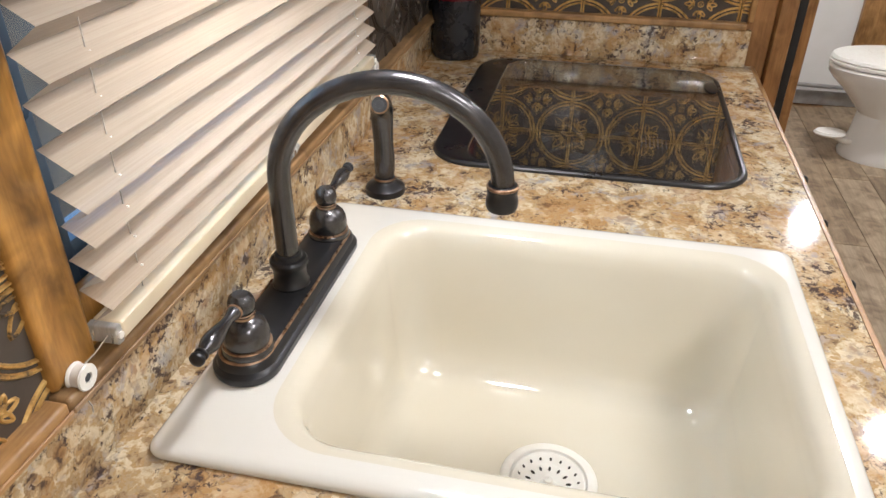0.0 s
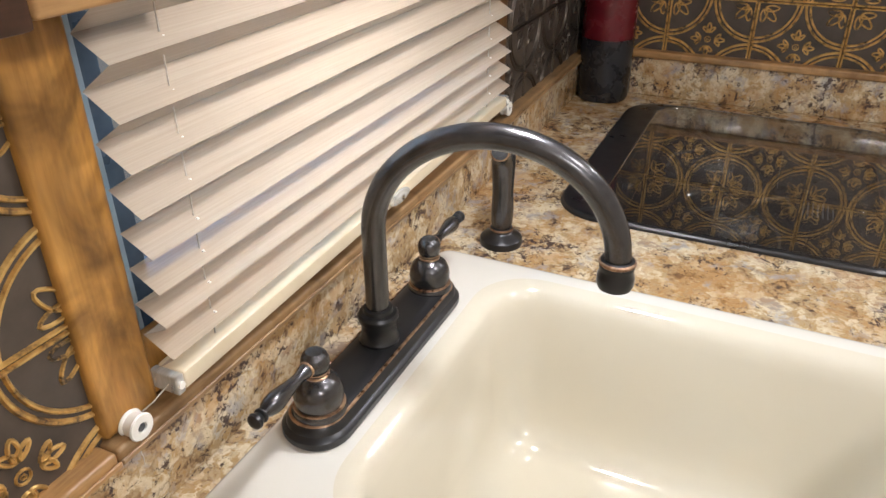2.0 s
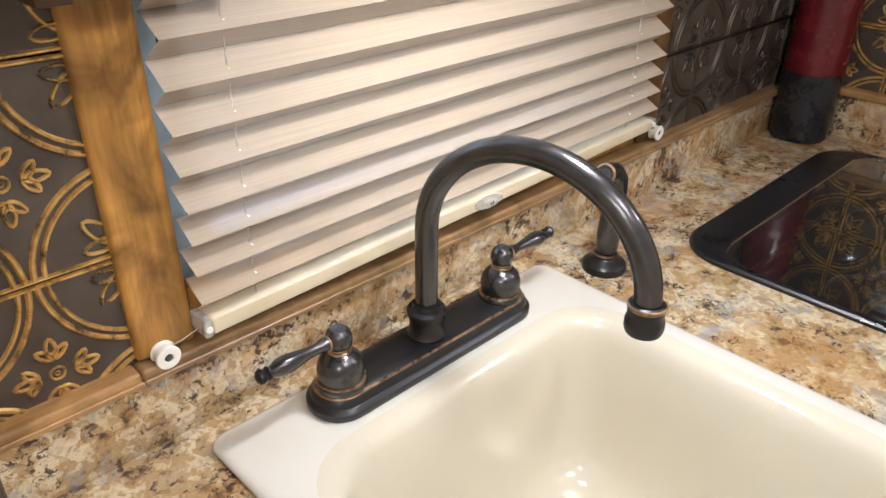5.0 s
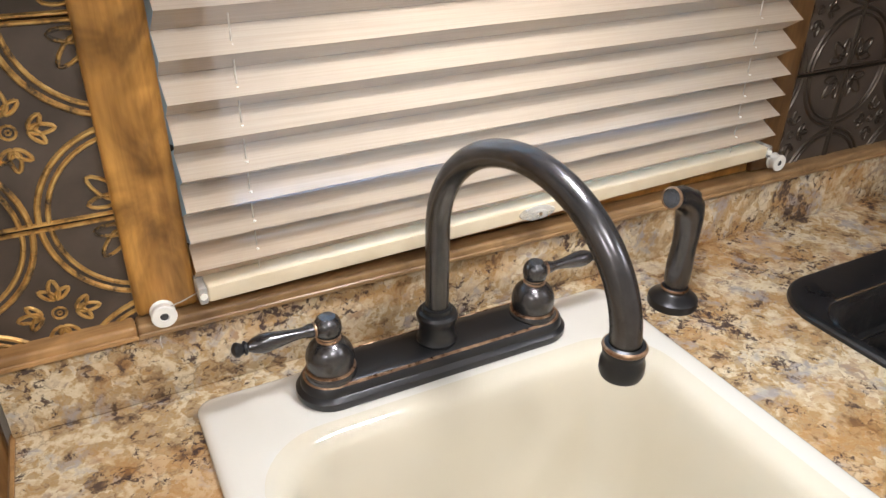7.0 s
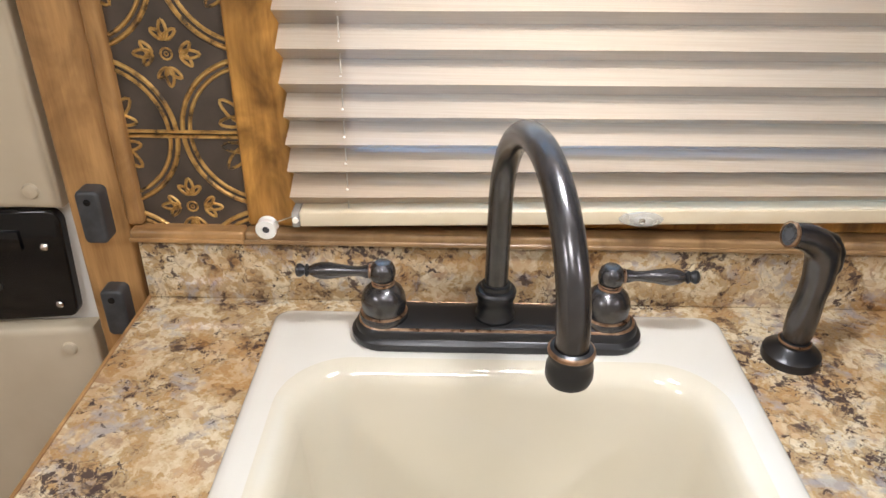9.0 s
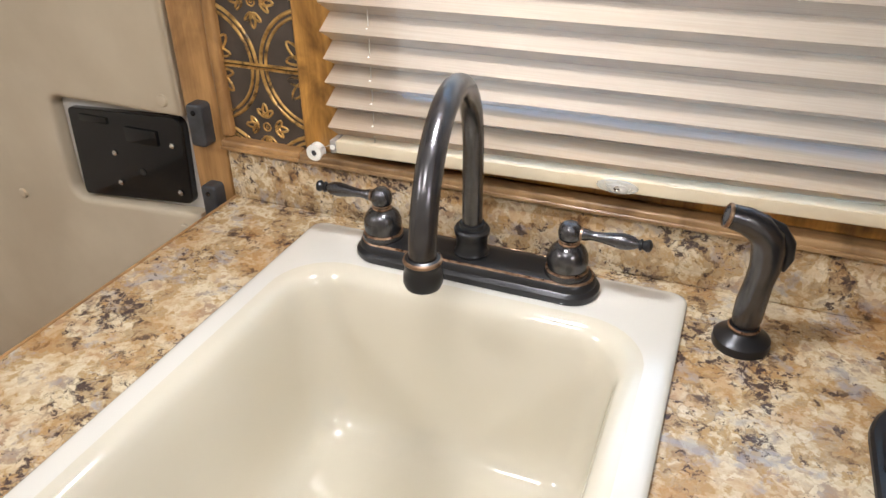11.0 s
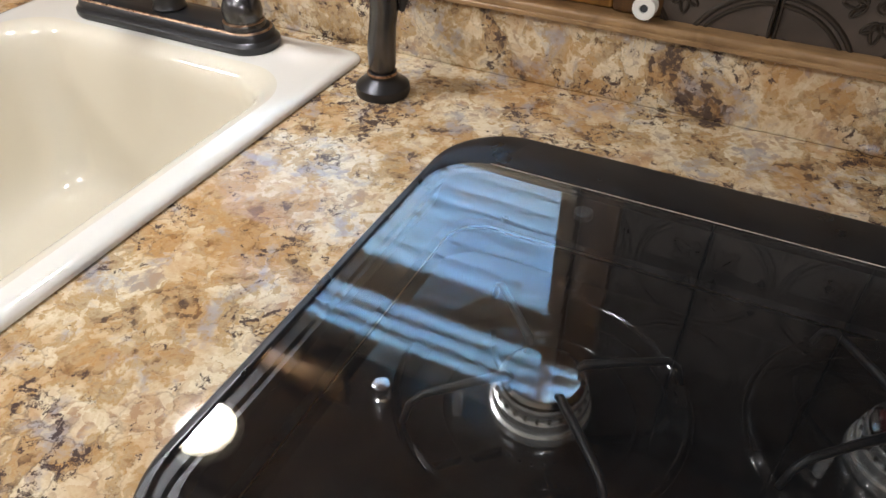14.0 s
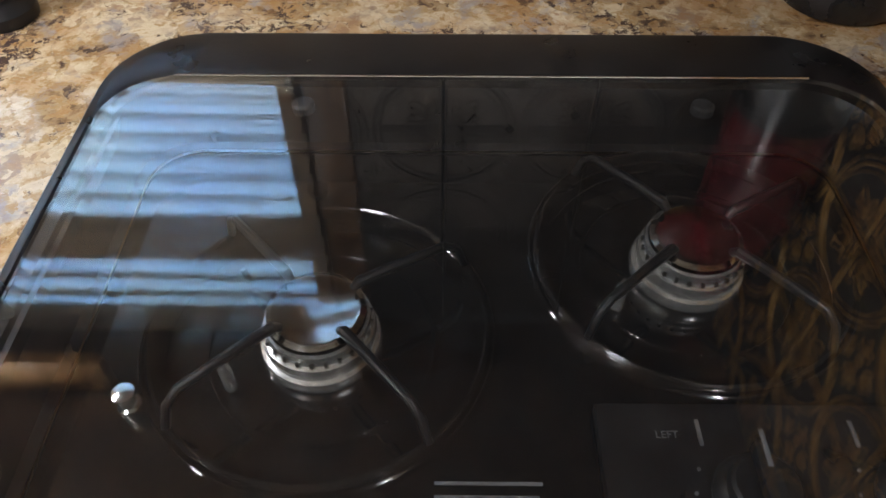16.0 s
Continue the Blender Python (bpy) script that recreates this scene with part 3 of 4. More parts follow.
for x, yf in ((0.20, -0.580), (0.345, -0.581), (0.48, -0.582)):
    stud = thing("knob", (x, yf - 0.012, COUNTER - 0.028), "small round dark bronze knob under the worktop edge", "knob", "dark knobs on the worktop edge")
    part("head", lathe([(0.003, 0.0), (0.003, 0.002), (0.0065, 0.003), (0.0070, 0.005), (0.005, 0.0075), (0.0005, 0.0085)], pose(x, yf - 0.0015, COUNTER - 0.014, 90, 0, 0), 18), BRONZE_BLACK, stud)
    part("backplate", lathe([(0.0075, 0.0), (0.0075, 0.001), (0.006, 0.0015)], pose(x, yf - 0.0015, COUNTER - 0.014, 90, 0, 0), 18), BRONZE_BLACK, stud)

# ---------------------------------------------------------------- sink
sink = thing("sink", (0.004, -0.225, 0.688), "cream enamelled drop-in sink with a wide faucet deck", "sink")


def inset(d, z, x0=-0.174, x1=0.186, y0=-0.490, y1=-0.054, r=0.055):
    return round_rect(x0 + d, x1 - d, y0 + d, y1 - d, max(r - d * 0.55, 0.02), z, 10, 8)


def ring_at(cx, cy, r, z):
    return round_rect(cx - r, cx + r, cy - r, cy + r, r * 0.999, z, 10, 8)


DRAIN = (0.010, -0.277, 0.7035)
loops = [ring_at(DRAIN[0], DRAIN[1], 0.043, 0.690), inset(0.02, 0.692), inset(-0.012, 0.74), inset(-0.018, 0.894)]
for d, z in ((0, 0.9008), (-0.0006, 0.9035), (0.0006, 0.9060), (0.004, 0.9082), (0.009, 0.9092), (0.016, 0.9094)):
    loops.append(round_rect(-0.216 + d, 0.227 - d, -0.520 + d, 0.041 - d, 0.016 - d * 0.3, z, 10, 8))
for d, z in ((-0.016, 0.9092), (-0.010, 0.9083), (-0.004, 0.906), (0.001, 0.9015), (0.0045, 0.894), (0.007, 0.880), (0.010, 0.85), (0.014, 0.80), (0.018, 0.757),
             (0.022, 0.737), (0.029, 0.722), (0.040, 0.712), (0.055, 0.7075), (0.085, 0.7055)):
    loops.append(inset(d, z))
loops += [ring_at(DRAIN[0], DRAIN[1], 0.066, 0.7045), ring_at(DRAIN[0], DRAIN[1], 0.058, 0.7028), ring_at(DRAIN[0], DRAIN[1], 0.043, 0.700)]
bm = bmesh.new()
rings(bm, loops[3:11])
part("rim", bm, ENAMEL, sink, "raised cream rim and faucet deck", 60)
bm = bmesh.new()
rings(bm, loops[10:] + loops[:4])
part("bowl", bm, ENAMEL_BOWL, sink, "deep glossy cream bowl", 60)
drain = thing("sink_strainer", (DRAIN[0], DRAIN[1], 0.692), "white basket strainer with rows of oval holes", "strainer")
part("flange", lathe([(0.0425, 0.694), (0.0425, 0.7005), (0.044, 0.7045), (0.049, 0.7055), (0.053, 0.7045), (0.0545, 0.7032), (0.050, 0.7022), (0.0435, 0.700)], pose(DRAIN[0], DRAIN[1], 0), 48, False), WHITE_PLASTIC, drain)
part("basket", lathe([(0.0422, 0.702), (0.040, 0.7030), (0.037, 0.7015), (0.031, 0.6955), (0.026, 0.6940), (0.010, 0.6940), (0.006, 0.697), (0.005, 0.704), (0.0005, 0.7055)], pose(DRAIN[0], DRAIN[1], 0), 48, False), WHITE_PLASTIC, drain)
for count, r, ln, z, tilt in ((18, 0.034, 0.0021, 0.6989, 42), (14, 0.0235, 0.0032, 0.6945, 0)):
    for k in range(count):
        a = 360 * k / count
        m = pose(DRAIN[0], DRAIN[1], 0, 0, 0, a) @ pose(r, 0, z, 0, -tilt, 0) @ Matrix.Diagonal((ln, 0.0014, 0.0005, 1))
        part("hole", lathe([(1.0, -1.0), (1.0, 0.6), (0.7, 1.0)], m, 10), DARK_HOLE, drain)

# ---------------------------------------------------------------- faucet
faucet = thing("faucet", (0.0, 0.001, 0.9094), "oil-rubbed bronze two-handle faucet with a high arched spout", "faucet")
DECK = 0.9094
FY = 0.001


def stadium(hx, hy, z, cx=0.003, cy=FY):
    return round_rect(cx - hx, cx + hx, cy - hy, cy + hy, hy * 0.98, z, 12, 8)


bm = bmesh.new()
rings(bm, [stadium(0.1360, 0.0300, DECK), stadium(0.1375, 0.0315, DECK + 0.003), stadium(0.1375, 0.0315, DECK + 0.008), stadium(0.1350, 0.029, DECK + 0.011),
           stadium(0.1335, 0.0275, DECK + 0.012), stadium(0.1325, 0.0265, DECK + 0.0175), stadium(0.1295, 0.0235, DECK + 0.0205), stadium(0.1275, 0.0215, DECK + 0.0208)], True, False)
part("deck_plate", bm, BRONZE_BLACK, faucet)
bm = bmesh.new()
rings(bm, [stadium(0.1277, 0.0217, DECK + 0.0207), stadium(0.1255, 0.0195, DECK + 0.0220), stadium(0.1180, 0.012, DECK + 0.0228)], False, True)
part("plate_top", bm, BRONZE_BLACK, faucet)
bm = bmesh.new()
rings(bm, [stadium(0.1308, 0.0248, DECK + 0.0196), stadium(0.1300, 0.0240, DECK + 0.0209), stadium(0.1286, 0.0226, DECK + 0.0213), stadium(0.1282, 0.0222, DECK + 0.0209)])
part("copper_edge", bm, COPPER, faucet, "rubbed copper line along the plate edge")
TOP = DECK + 0.0222
for side, hx in ((-1, -0.1035), (1, 0.1055)):
    at = pose(hx, FY - 0.002, TOP)
    valve = part("handle_base", lathe([(0.0225, -0.001), (0.0230, 0.002), (0.0215, 0.0055), (0.0200, 0.007), (0.0205, 0.010), (0.0212, 0.016), (0.0205, 0.022), (0.0180, 0.028),
                                       (0.0135, 0.0325), (0.0098, 0.0345), (0.0095, 0.0395)], at, 36), BRONZE, faucet)
    part("copper_ring", lathe([(0.0205, 0.0052), (0.0222, 0.0058), (0.0216, 0.0070), (0.0200, 0.0072)], at, 36, False), COPPER, valve)
    part("copper_ring", lathe([(0.0096, 0.0345), (0.0108, 0.0352), (0.0108, 0.0364), (0.0096, 0.037)], at, 30, False), COPPER, valve)
    part("copper_ring", lathe([(0.0094, 0.0380), (0.0104, 0.0386), (0.0104, 0.0396), (0.0094, 0.0402)], at, 30, False), COPPER, valve)
    hub = part("hub", lathe([(0.0085, 0.0375), (0.0108, 0.0405), (0.0120, 0.0455), (0.0117, 0.0505), (0.0098, 0.0550), (0.0075, 0.0565), (0.0070, 0.0575), (0.0005, 0.0580)], at, 30), BRONZE, faucet)
    turn = pose(hx, FY - 0.002, TOP + 0.0475) @ pose(0, 0, 0, 0, 90 * side, 0) @ pose(0, 0, 0, 0, 0, 0)
    part("lever", lathe([(0.0060, 0.010), (0.0062, 0.016), (0.0050, 0.020), (0.0046, 0.024), (0.0052, 0.032), (0.0068, 0.042), (0.0082, 0.051), (0.0080, 0.057), (0.0064, 0.063),
                         (0.0044, 0.0665), (0.0040, 0.0680)], turn, 24), BRONZE, hub)
    part("copper_ring", lathe([(0.0060, 0.0105), (0.0070, 0.0112), (0.0070, 0.0124), (0.0060, 0.0130)], turn, 24, False), COPPER, hub)
    part("finial", lathe([(0.0040, 0.0675), (0.0060, 0.0690), (0.0060, 0.0705), (0.0042, 0.0715), (0.0052, 0.0735), (0.0066, 0.0760), (0.0060, 0.0785), (0.0030, 0.0805), (0.0005, 0.0810)], turn, 24), BRONZE_BLACK, hub)

SP = Vector((0.001, FY, TOP))
part("spout_collar", lathe([(0.0185, -0.001), (0.0190, 0.003), (0.0170, 0.006), (0.0165, 0.014), (0.0172, 0.022), (0.0190, 0.0245), (0.0192, 0.0290), (0.0175, 0.0315),
                            (0.0140, 0.0325), (0.0135, 0.0365), (0.0105, 0.0375)], Matrix.Translation(SP), 36), BRONZE_BLACK, faucet)
TIP = Vector((0.035, -0.205, 0))
R_ARC = math.hypot(TIP.x - SP.x, TIP.y - SP.y) / 2
flat = Vector((TIP.x - SP.x, TIP.y - SP.y, 0)).normalized()
Z_ARC = 1.047
path = [SP + Vector((0, 0, h)) for h in (0.034, 0.05, 0.07, 0.085)]
for k in range(0, 41):
    a = math.pi * k / 40
    path.append(Vector((SP.x, SP.y, Z_ARC)) + flat * (R_ARC * (1 - math.cos(a))) + Vector((0, 0, 0.93 * R_ARC * math.sin(a))))
end = path[-1]
path.append(end + Vector((0, 0, -0.008)))
radii = [0.0108] * 4 + [0.0108] * 41 + [0.0112]
part("spout", tube(path, radii, 24), BRONZE, faucet)
part("spout_tip", lathe([(0.0112, 0.0), (0.0135, -0.001), (0.0148, -0.004), (0.0142, -0.008), (0.0138, -0.011), (0.0152, -0.015), (0.0154, -0.022), (0.0140, -0.026), (0.0110, -0.0265), (0.0105, -0.022), (0.0005, -0.022)],
                        Matrix.Translation(end + Vector((0, 0, 0.004))), 32, False), BRONZE_BLACK, faucet)
part("copper_ring", lathe([(0.0138, -0.0008), (0.0150, -0.0018), (0.0153, -0.0036), (0.0146, -0.0045)], Matrix.Translation(end + Vector((0, 0, 0.004))), 32, False), COPPER, faucet)

# side sprayer in its holder
SX, SY = 0.281, -0.015
sprayer = thing("side_sprayer", (SX, SY, COUNTER), "dark bronze pull-out side sprayer standing in its holder", "sprayer")
part("holder", lathe([(0.0262, 0.0002), (0.0268, 0.004), (0.0262, 0.009), (0.0225, 0.0125), (0.0165, 0.0150), (0.0140, 0.0175), (0.0140, 0.0215), (0.0120, 0.0225)], pose(SX, SY, COUNTER), 36), BRONZE_BLACK, sprayer)
part("copper_ring", lathe([(0.0138, 0.0200), (0.0150, 0.0208), (0.0150, 0.0222), (0.0138, 0.0228)], pose(SX, SY, COUNTER), 30, False), COPPER, sprayer)
neck = Vector((SX + 0.004, SY + 0.002, COUNTER + 0.105))
grip = [Vector((SX, SY, COUNTER + 0.022)), Vector((SX + 0.0005, SY, COUNTER + 0.030)), Vector((SX + 0.001, SY, COUNTER + 0.048)), Vector((SX + 0.003, SY + 0.001, COUNTER + 0.070)),
        Vector((SX + 0.005, SY + 0.002, COUNTER + 0.087)), neck, neck + Vector((-0.003, -0.001, 0.012)), neck + Vector((-0.012, -0.003, 0.021)), neck + Vector((-0.024, -0.0065, 0.0275)),
        neck + Vector((-0.038, -0.0095, 0.0310))]
part("body", tube(grip, [0.0112, 0.0134, 0.0138, 0.0128, 0.0136, 0.0146, 0.0146, 0.0136, 0.0122, 0.0108], 24), BRONZE, sprayer)
face = (Matrix.Translation(grip[-1]) @ (grip[-1] - grip[-2]).to_track_quat("Z", "Y").to_matrix().to_4x4()) @ Matrix.Diagonal((0.86, 0.86, 1.0, 1.0))
part("copper_ring", lathe([(0.0118, -0.001), (0.0134, 0.0), (0.0134, 0.0022), (0.0112, 0.0030)], face, 30, False), COPPER, sprayer)
nozzle = part("nozzle", lathe([(0.0115, 0.0004), (0.0110, 0.0018), (0.0060, 0.0012), (0.0058, 0.0020), (0.0005, 0.0022)], face, 30), GREY_RUBBER, sprayer, "grey spray face")
for k in range(10):
    part("jet", lathe([(0.0007, 0.0), (0.0006, 0.0012)], face @ pose(0, 0, 0.0014, 0, 0, 36 * k) @ pose(0.0085, 0, 0), 8), DARK_HOLE, nozzle)
lev = [neck + Vector((0.0155, 0.006, -0.022)), neck + Vector((0.0185, 0.007, -0.010)), neck + Vector((0.0165, 0.006, 0.006)), neck + Vector((0.006, 0.002, 0.0215)), neck + Vector((-0.010, -0.004, 0.0315))]
part("trigger", tube(lev, [0.0030, 0.0048, 0.0052, 0.0050, 0.0030], 14), BRONZE_BLACK, sprayer)

# ---------------------------------------------------------------- sky beyond the window
bm = box(-2.6, 4.2, 1.55, 1.57, 0.0, 3.8)
whole("backdrop", bm, SKY, "bright hazy blue sky outside the window", "sky", "", "structure", 0)

# ---------------------------------------------------------------- pleated shade
shade = thing("pleated_shade", (0.138, 0.05, 0.998), "beige pleated fabric window shade, lowered, lit from above", "window shade")
BX0, BX1 = -0.194, 0.472
Y_FRONT, Y_BACK = 0.050, 0.075


def sag(x, z):
    """The shade hangs slightly higher at its far end, most of all at the bottom rail."""
    return z + (x - BX0) / (BX1 - BX0) * (0.006 + 0.011 * max(0.0, (1.11 - z) / 0.11))


TIPS = (1.0280, 1.0545, 1.0810, 1.1075, 1.1375, 1.1680, 1.2000, 1.2345, 1.2690, 1.3040, 1.3390, 1.3750)
VALLEYS = (1.0090, 1.0420, 1.0680, 1.0950, 1.1220, 1.1530, 1.1840, 1.2165, 1.2500, 1.2850, 1.3200, 1.3550, 1.3910)
pleats = [(Y_BACK, VALLEYS[0])]
for tip_z, val_z in zip(TIPS, VALLEYS[1:]):
    pleats += [(Y_FRONT, tip_z), (Y_BACK, val_z)]
pleats.append((Y_FRONT + 0.012, UNDER - 0.003))
bm = bmesh.new()
NX = 40
rows_v = []
rng = random.Random(4)
jit = [rng.uniform(-0.0012, 0.0012) for _ in pleats]
for (y, zz), j in zip(pleats, jit):
    row = []
    for i in range(NX + 1):
        x = BX0 + (BX1 - BX0) * i / NX + (j if i in (0, NX) else 0)
        wob = 0.0004 * noise.noise(Vector((x * 7, zz * 40, 0.3)))
        row.append(bm.verts.new((x, y + wob, sag(x, zz) + wob * 0.8)))
    rows_v.append(row)
for a, b in zip(rows_v, rows_v[1:]):
    for i in range(NX):
        bm.faces.new((a[i], a[i + 1], b[i + 1], b[i]))
cloth = part("pleats", bm, FABRIC, shade, "", 20)


def rail_box(x0, x1, y0, y1, z0, z1, bev):
    b = box(x0, x1, y0, y1, z0, z1, bev, 3)
    for v in b.verts:
        v.co.z = sag(v.co.x, v.co.z)
    return b


rail = part("bottom_rail", rail_box(BX0 + 0.006, BX1 - 0.006, 0.052, 0.077, 0.9955, 1.0115, 0.0025), RAIL, shade, "cream painted bottom rail")
for x0, x1 in ((BX0 - 0.0015, BX0 + 0.006), (BX1 - 0.006, BX1 + 0.0015)):
    part("end_cap", rail_box(x0, x1, 0.0515, 0.0775, 0.9950, 1.0115, 0.002), CLEAR, rail, "clear plastic end cap")
    part("cap_plug", lathe([(0.003, 0.0), (0.0035, 0.004), (0.002, 0.006)], pose((x0 + x1) / 2, 0.0505, sag((x0 + x1) / 2, 1.003), -90, 0, 0), 12), WHITE_PLASTIC, rail)
for cx in (-0.141, 0.415):
    part("lift_cord", tube([(cx, 0.0620, sag(cx, 1.008)), (cx, 0.0612, 1.15), (cx, 0.0605, UNDER - 0.003)], 0.0007, 6), CORD, shade)
    for (y, zz) in pleats:
        if y == Y_FRONT:
            part("cord_eyelet", lathe([(0.0010, -0.0010), (0.0016, 0.0), (0.0010, 0.0010)], pose(cx, 0.0585, sag(cx, zz) + 0.0042), 8), WHITE_PLASTIC, shade)
m = pose(0.139, 0.0512, sag(0.139, 1.0035), 90, 0, 0) @ Matrix.Diagonal((1.0, 0.34, 1.0, 1))
pull = part("pull_tab", lathe([(0.0205, 0.0), (0.0215, 0.0015), (0.0205, 0.0030), (0.011, 0.0036), (0.0105, 0.0048), (0.0060, 0.0052), (0.0005, 0.0052)], m, 32), CLEAR, shade, "clear oval plastic pull")
part("pull_screw", lathe([(0.0030, 0.0050), (0.0030, 0.0062), (0.0005, 0.0068)], pose(0.139, 0.0512, sag(0.139, 1.0035), 90, 0, 0), 14), CHROME, pull)
for sx, end_x, sgn, sz in ((-0.2245, BX0, -1, 0.9865), (0.506, BX1, 1, 0.9960)):
    spool = thing("cord_spool", (sx, 0.071, sz - 0.010), "small white plastic cord spool screwed to the casing", "spool", "cord spools")
    mm = pose(sx, 0.0735, sz, 90, 0, 0)
    part("reel", lathe([(0.0100, 0.0002), (0.0106, 0.0012), (0.0100, 0.0026), (0.0092, 0.0034), (0.0092, 0.0092), (0.0102, 0.0100), (0.0106, 0.0114), (0.0098, 0.0126), (0.0040, 0.0128), (0.0036, 0.0105)], mm, 30), WHITE_PLASTIC, spool)
    part("screw", lathe([(0.0034, 0.0100), (0.0034, 0.0118), (0.0005, 0.0122)], mm, 14), GREY_RUBBER, spool)
    zc = sag(end_x, 1.004)
    part("cord", tube([(end_x, 0.060, zc), ((end_x + sx) / 2, 0.064, sz + 0.0095), (sx - sgn * 0.003, 0.070, sz + 0.0035), (sx + sgn * 0.008, 0.072, sz - 0.002), (sx + sgn * 0.004, 0.0660, sz - 0.0135),
                       (sx + sgn * 0.0075, 0.0580, 0.966), (sx + sgn * 0.0065, 0.0600, 0.958)], 0.0005, 6), CORD, spool)

# ---------------------------------------------------------------- door beside the worktop
door_1 = tagged(new("door_1"), "entry door covered in padded cream vinyl with a black latch plate", "door", "", "structure")
ORIGIN[door_1.name] = Vector((0, 0, 0))
part("leaf", box(-1.073, -0.4265, 0.100, 0.140, 0.01, 1.925, 0.003), DOOR_WHITE, door_1)


def xz_slab(loop, y0, y1, bev):
    bm = bmesh.new()
    lo = [bm.verts.new((x, y1, z)) for x, z in loop]
    f = bm.faces.new(lo)
    got = bmesh.ops.extrude_face_region(bm, geom=[f])
    bmesh.ops.translate(bm, verts=[g for g in got["geom"] if isinstance(g, bmesh.types.BMVert)], vec=(0, y0 - y1, 0))
    front = [e for e in bm.edges if all(abs(v.co.y - y0) < 1e-6 for v in e.verts)]
    bmesh.ops.bevel(bm, geom=front, offset=bev, segments=4, affect="EDGES", profile=0.55)
    return bm


def corner_arc(cx, cz, r, a0, a1, n=7):
    return [(cx + r * math.cos(radians(a0 + (a1 - a0) * k / n)), cz + r * math.sin(radians(a0 + (a1 - a0) * k / n))) for k in range(n + 1)]


notch = [(-0.434, 0.852)] + corner_arc(-0.646, 0.862, 0.024, 270, 180) + corner_arc(-0.648, 0.980, 0.017, 180, 90) + [(-0.434, 0.996)]
loop = [(-0.434, 0.03), *notch, (-0.434, 1.90), (-1.068, 1.90), (-1.068, 0.03)]
part("padding", xz_slab(loop, 0.078, 0.0995, 0.009), VINYL, door_1, "padded cream vinyl covering", 45)
for bx, bz in ((-0.458, 1.017), (-0.465, 0.824), (-0.78, 1.017), (-0.78, 0.824)):
    part("tuft_button", lathe([(0.0082, -0.003), (0.0085, 0.001), (0.0070, 0.0035), (0.0005, 0.0048)], pose(bx, 0.0785, bz, 90, 0, 0), 20), VINYL, door_1)
ploop = corner_arc(-0.458, 0.976, 0.014, 0, 90, 5) + corner_arc(-0.641, 0.974, 0.006, 90, 180, 5) + corner_arc(-0.649, 0.848, 0.006, 180, 270, 5) + corner_arc(-0.464, 0.873, 0.014, 270, 360, 5)
plate = part("latch_plate", xz_slab(ploop, 0.088, 0.0998, 0.003), BLACK_GLOSS, door_1, "glossy black latch cover plate", 35)
for bx, bz in ((-0.575, 0.921), (-0.577, 0.874), (-0.467, 0.948), (-0.468, 0.8765)):
    part("screw", lathe([(0.0042, 0.0), (0.0042, 0.0014), (0.0030, 0.0026), (0.0005, 0.0030)], pose(bx, 0.0875, bz, 90, 0, 0), 14), CHROME, plate)
part("latch_slide", box(-0.545, -0.490, 0.0845, 0.0876, 0.944, 0.966, 0.0012), BLACK_GLOSS, plate)
part("latch_ridge", box(-0.625, -0.575, 0.0855, 0.0876, 0.964, 0.974, 0.0008), BLACK_GLOSS, plate)
part("latch_hole", lathe([(0.005, 0.0), (0.005, 0.0012), (0.0035, 0.0016)], pose(-0.530, 0.0875, 0.898, 90, 0, 0), 14), DARK_HOLE, plate)
for z0, z1 in ((0.969, 1.026), (0.857, 0.913)):
    hinge = thing("hinge", (-0.394, 0.077, z0), "dark grey plastic door hinge screwed to the jamb", "hinge", "door hinges")
    loop = corner_arc(-0.388, z1 - 0.006, 0.006, 0, 90, 4) + corner_arc(-0.400, z1 - 0.006, 0.006, 90, 180, 4) + corner_arc(-0.400, z0 + 0.006, 0.006, 180, 270, 4) + corner_arc(-0.388, z0 + 0.006, 0.006, 270, 360, 4)
    part("cover", xz_slab(loop, 0.058, 0.0778, 0.004), GREY_RUBBER, hinge, "", 40)
    part("screw", lathe([(0.0035, 0.0), (0.0035, 0.0008), (0.0005, 0.0010)], pose(-0.394, 0.0579, z1 - 0.011, 90, 0, 0), 12), BLACK_GLOSS, hinge)

# ---------------------------------------------------------------- cooktop
HX0, HX1, HY0, HY1 = 0.384, 0.910, -0.502, -0.0435
cooktop = thing("cooktop", (0.647, -0.270, COUNTER), "black two-burner cooktop under a closed smoked-glass lid", "cooktop")


def hob(d, z, r=0.068):
    return round_rect(HX0 + d, HX1 - d, HY0 + d, HY1 - d, max(r - d, 0.012), z, 10, 6)


bm = bmesh.new()
glass_out = lambda d, z: round_rect(HX0 + 0.009 + d, HX1 - 0.011 - d, HY0 + 0.010 + d, HY1 - 0.055 - d, 0.046 - d * 0.5, z, 10, 6)  # noqa: E731
rings(bm, [hob(0.022, COUNTER - 0.012), hob(0.022, COUNTER + 0.0004), hob(0.0, COUNTER + 0.0004), hob(0.0005, COUNTER + 0.004), hob(0.003, COUNTER + 0.0065), hob(0.008, COUNTER + 0.0072),
           glass_out(-0.002, COUNTER + 0.0072), glass_out(0.0, COUNTER + 0.0060), glass_out(0.0005, COUNTER + 0.0035), glass_out(0.008, COUNTER + 0.0032), glass_out(0.012, COUNTER - 0.004), glass_out(0.018, COUNTER - 0.036), glass_out(0.024, COUNTER - 0.038)])
part("frame", bm, BLACK_SATIN, cooktop, "black enamelled frame with a wide hinge band", 30)
PAN = COUNTER - 0.040
BURNERS = ((0.547, -0.275), (0.764, -0.219))
bm = bmesh.new()
outer_l = glass_out(0.024, 0)
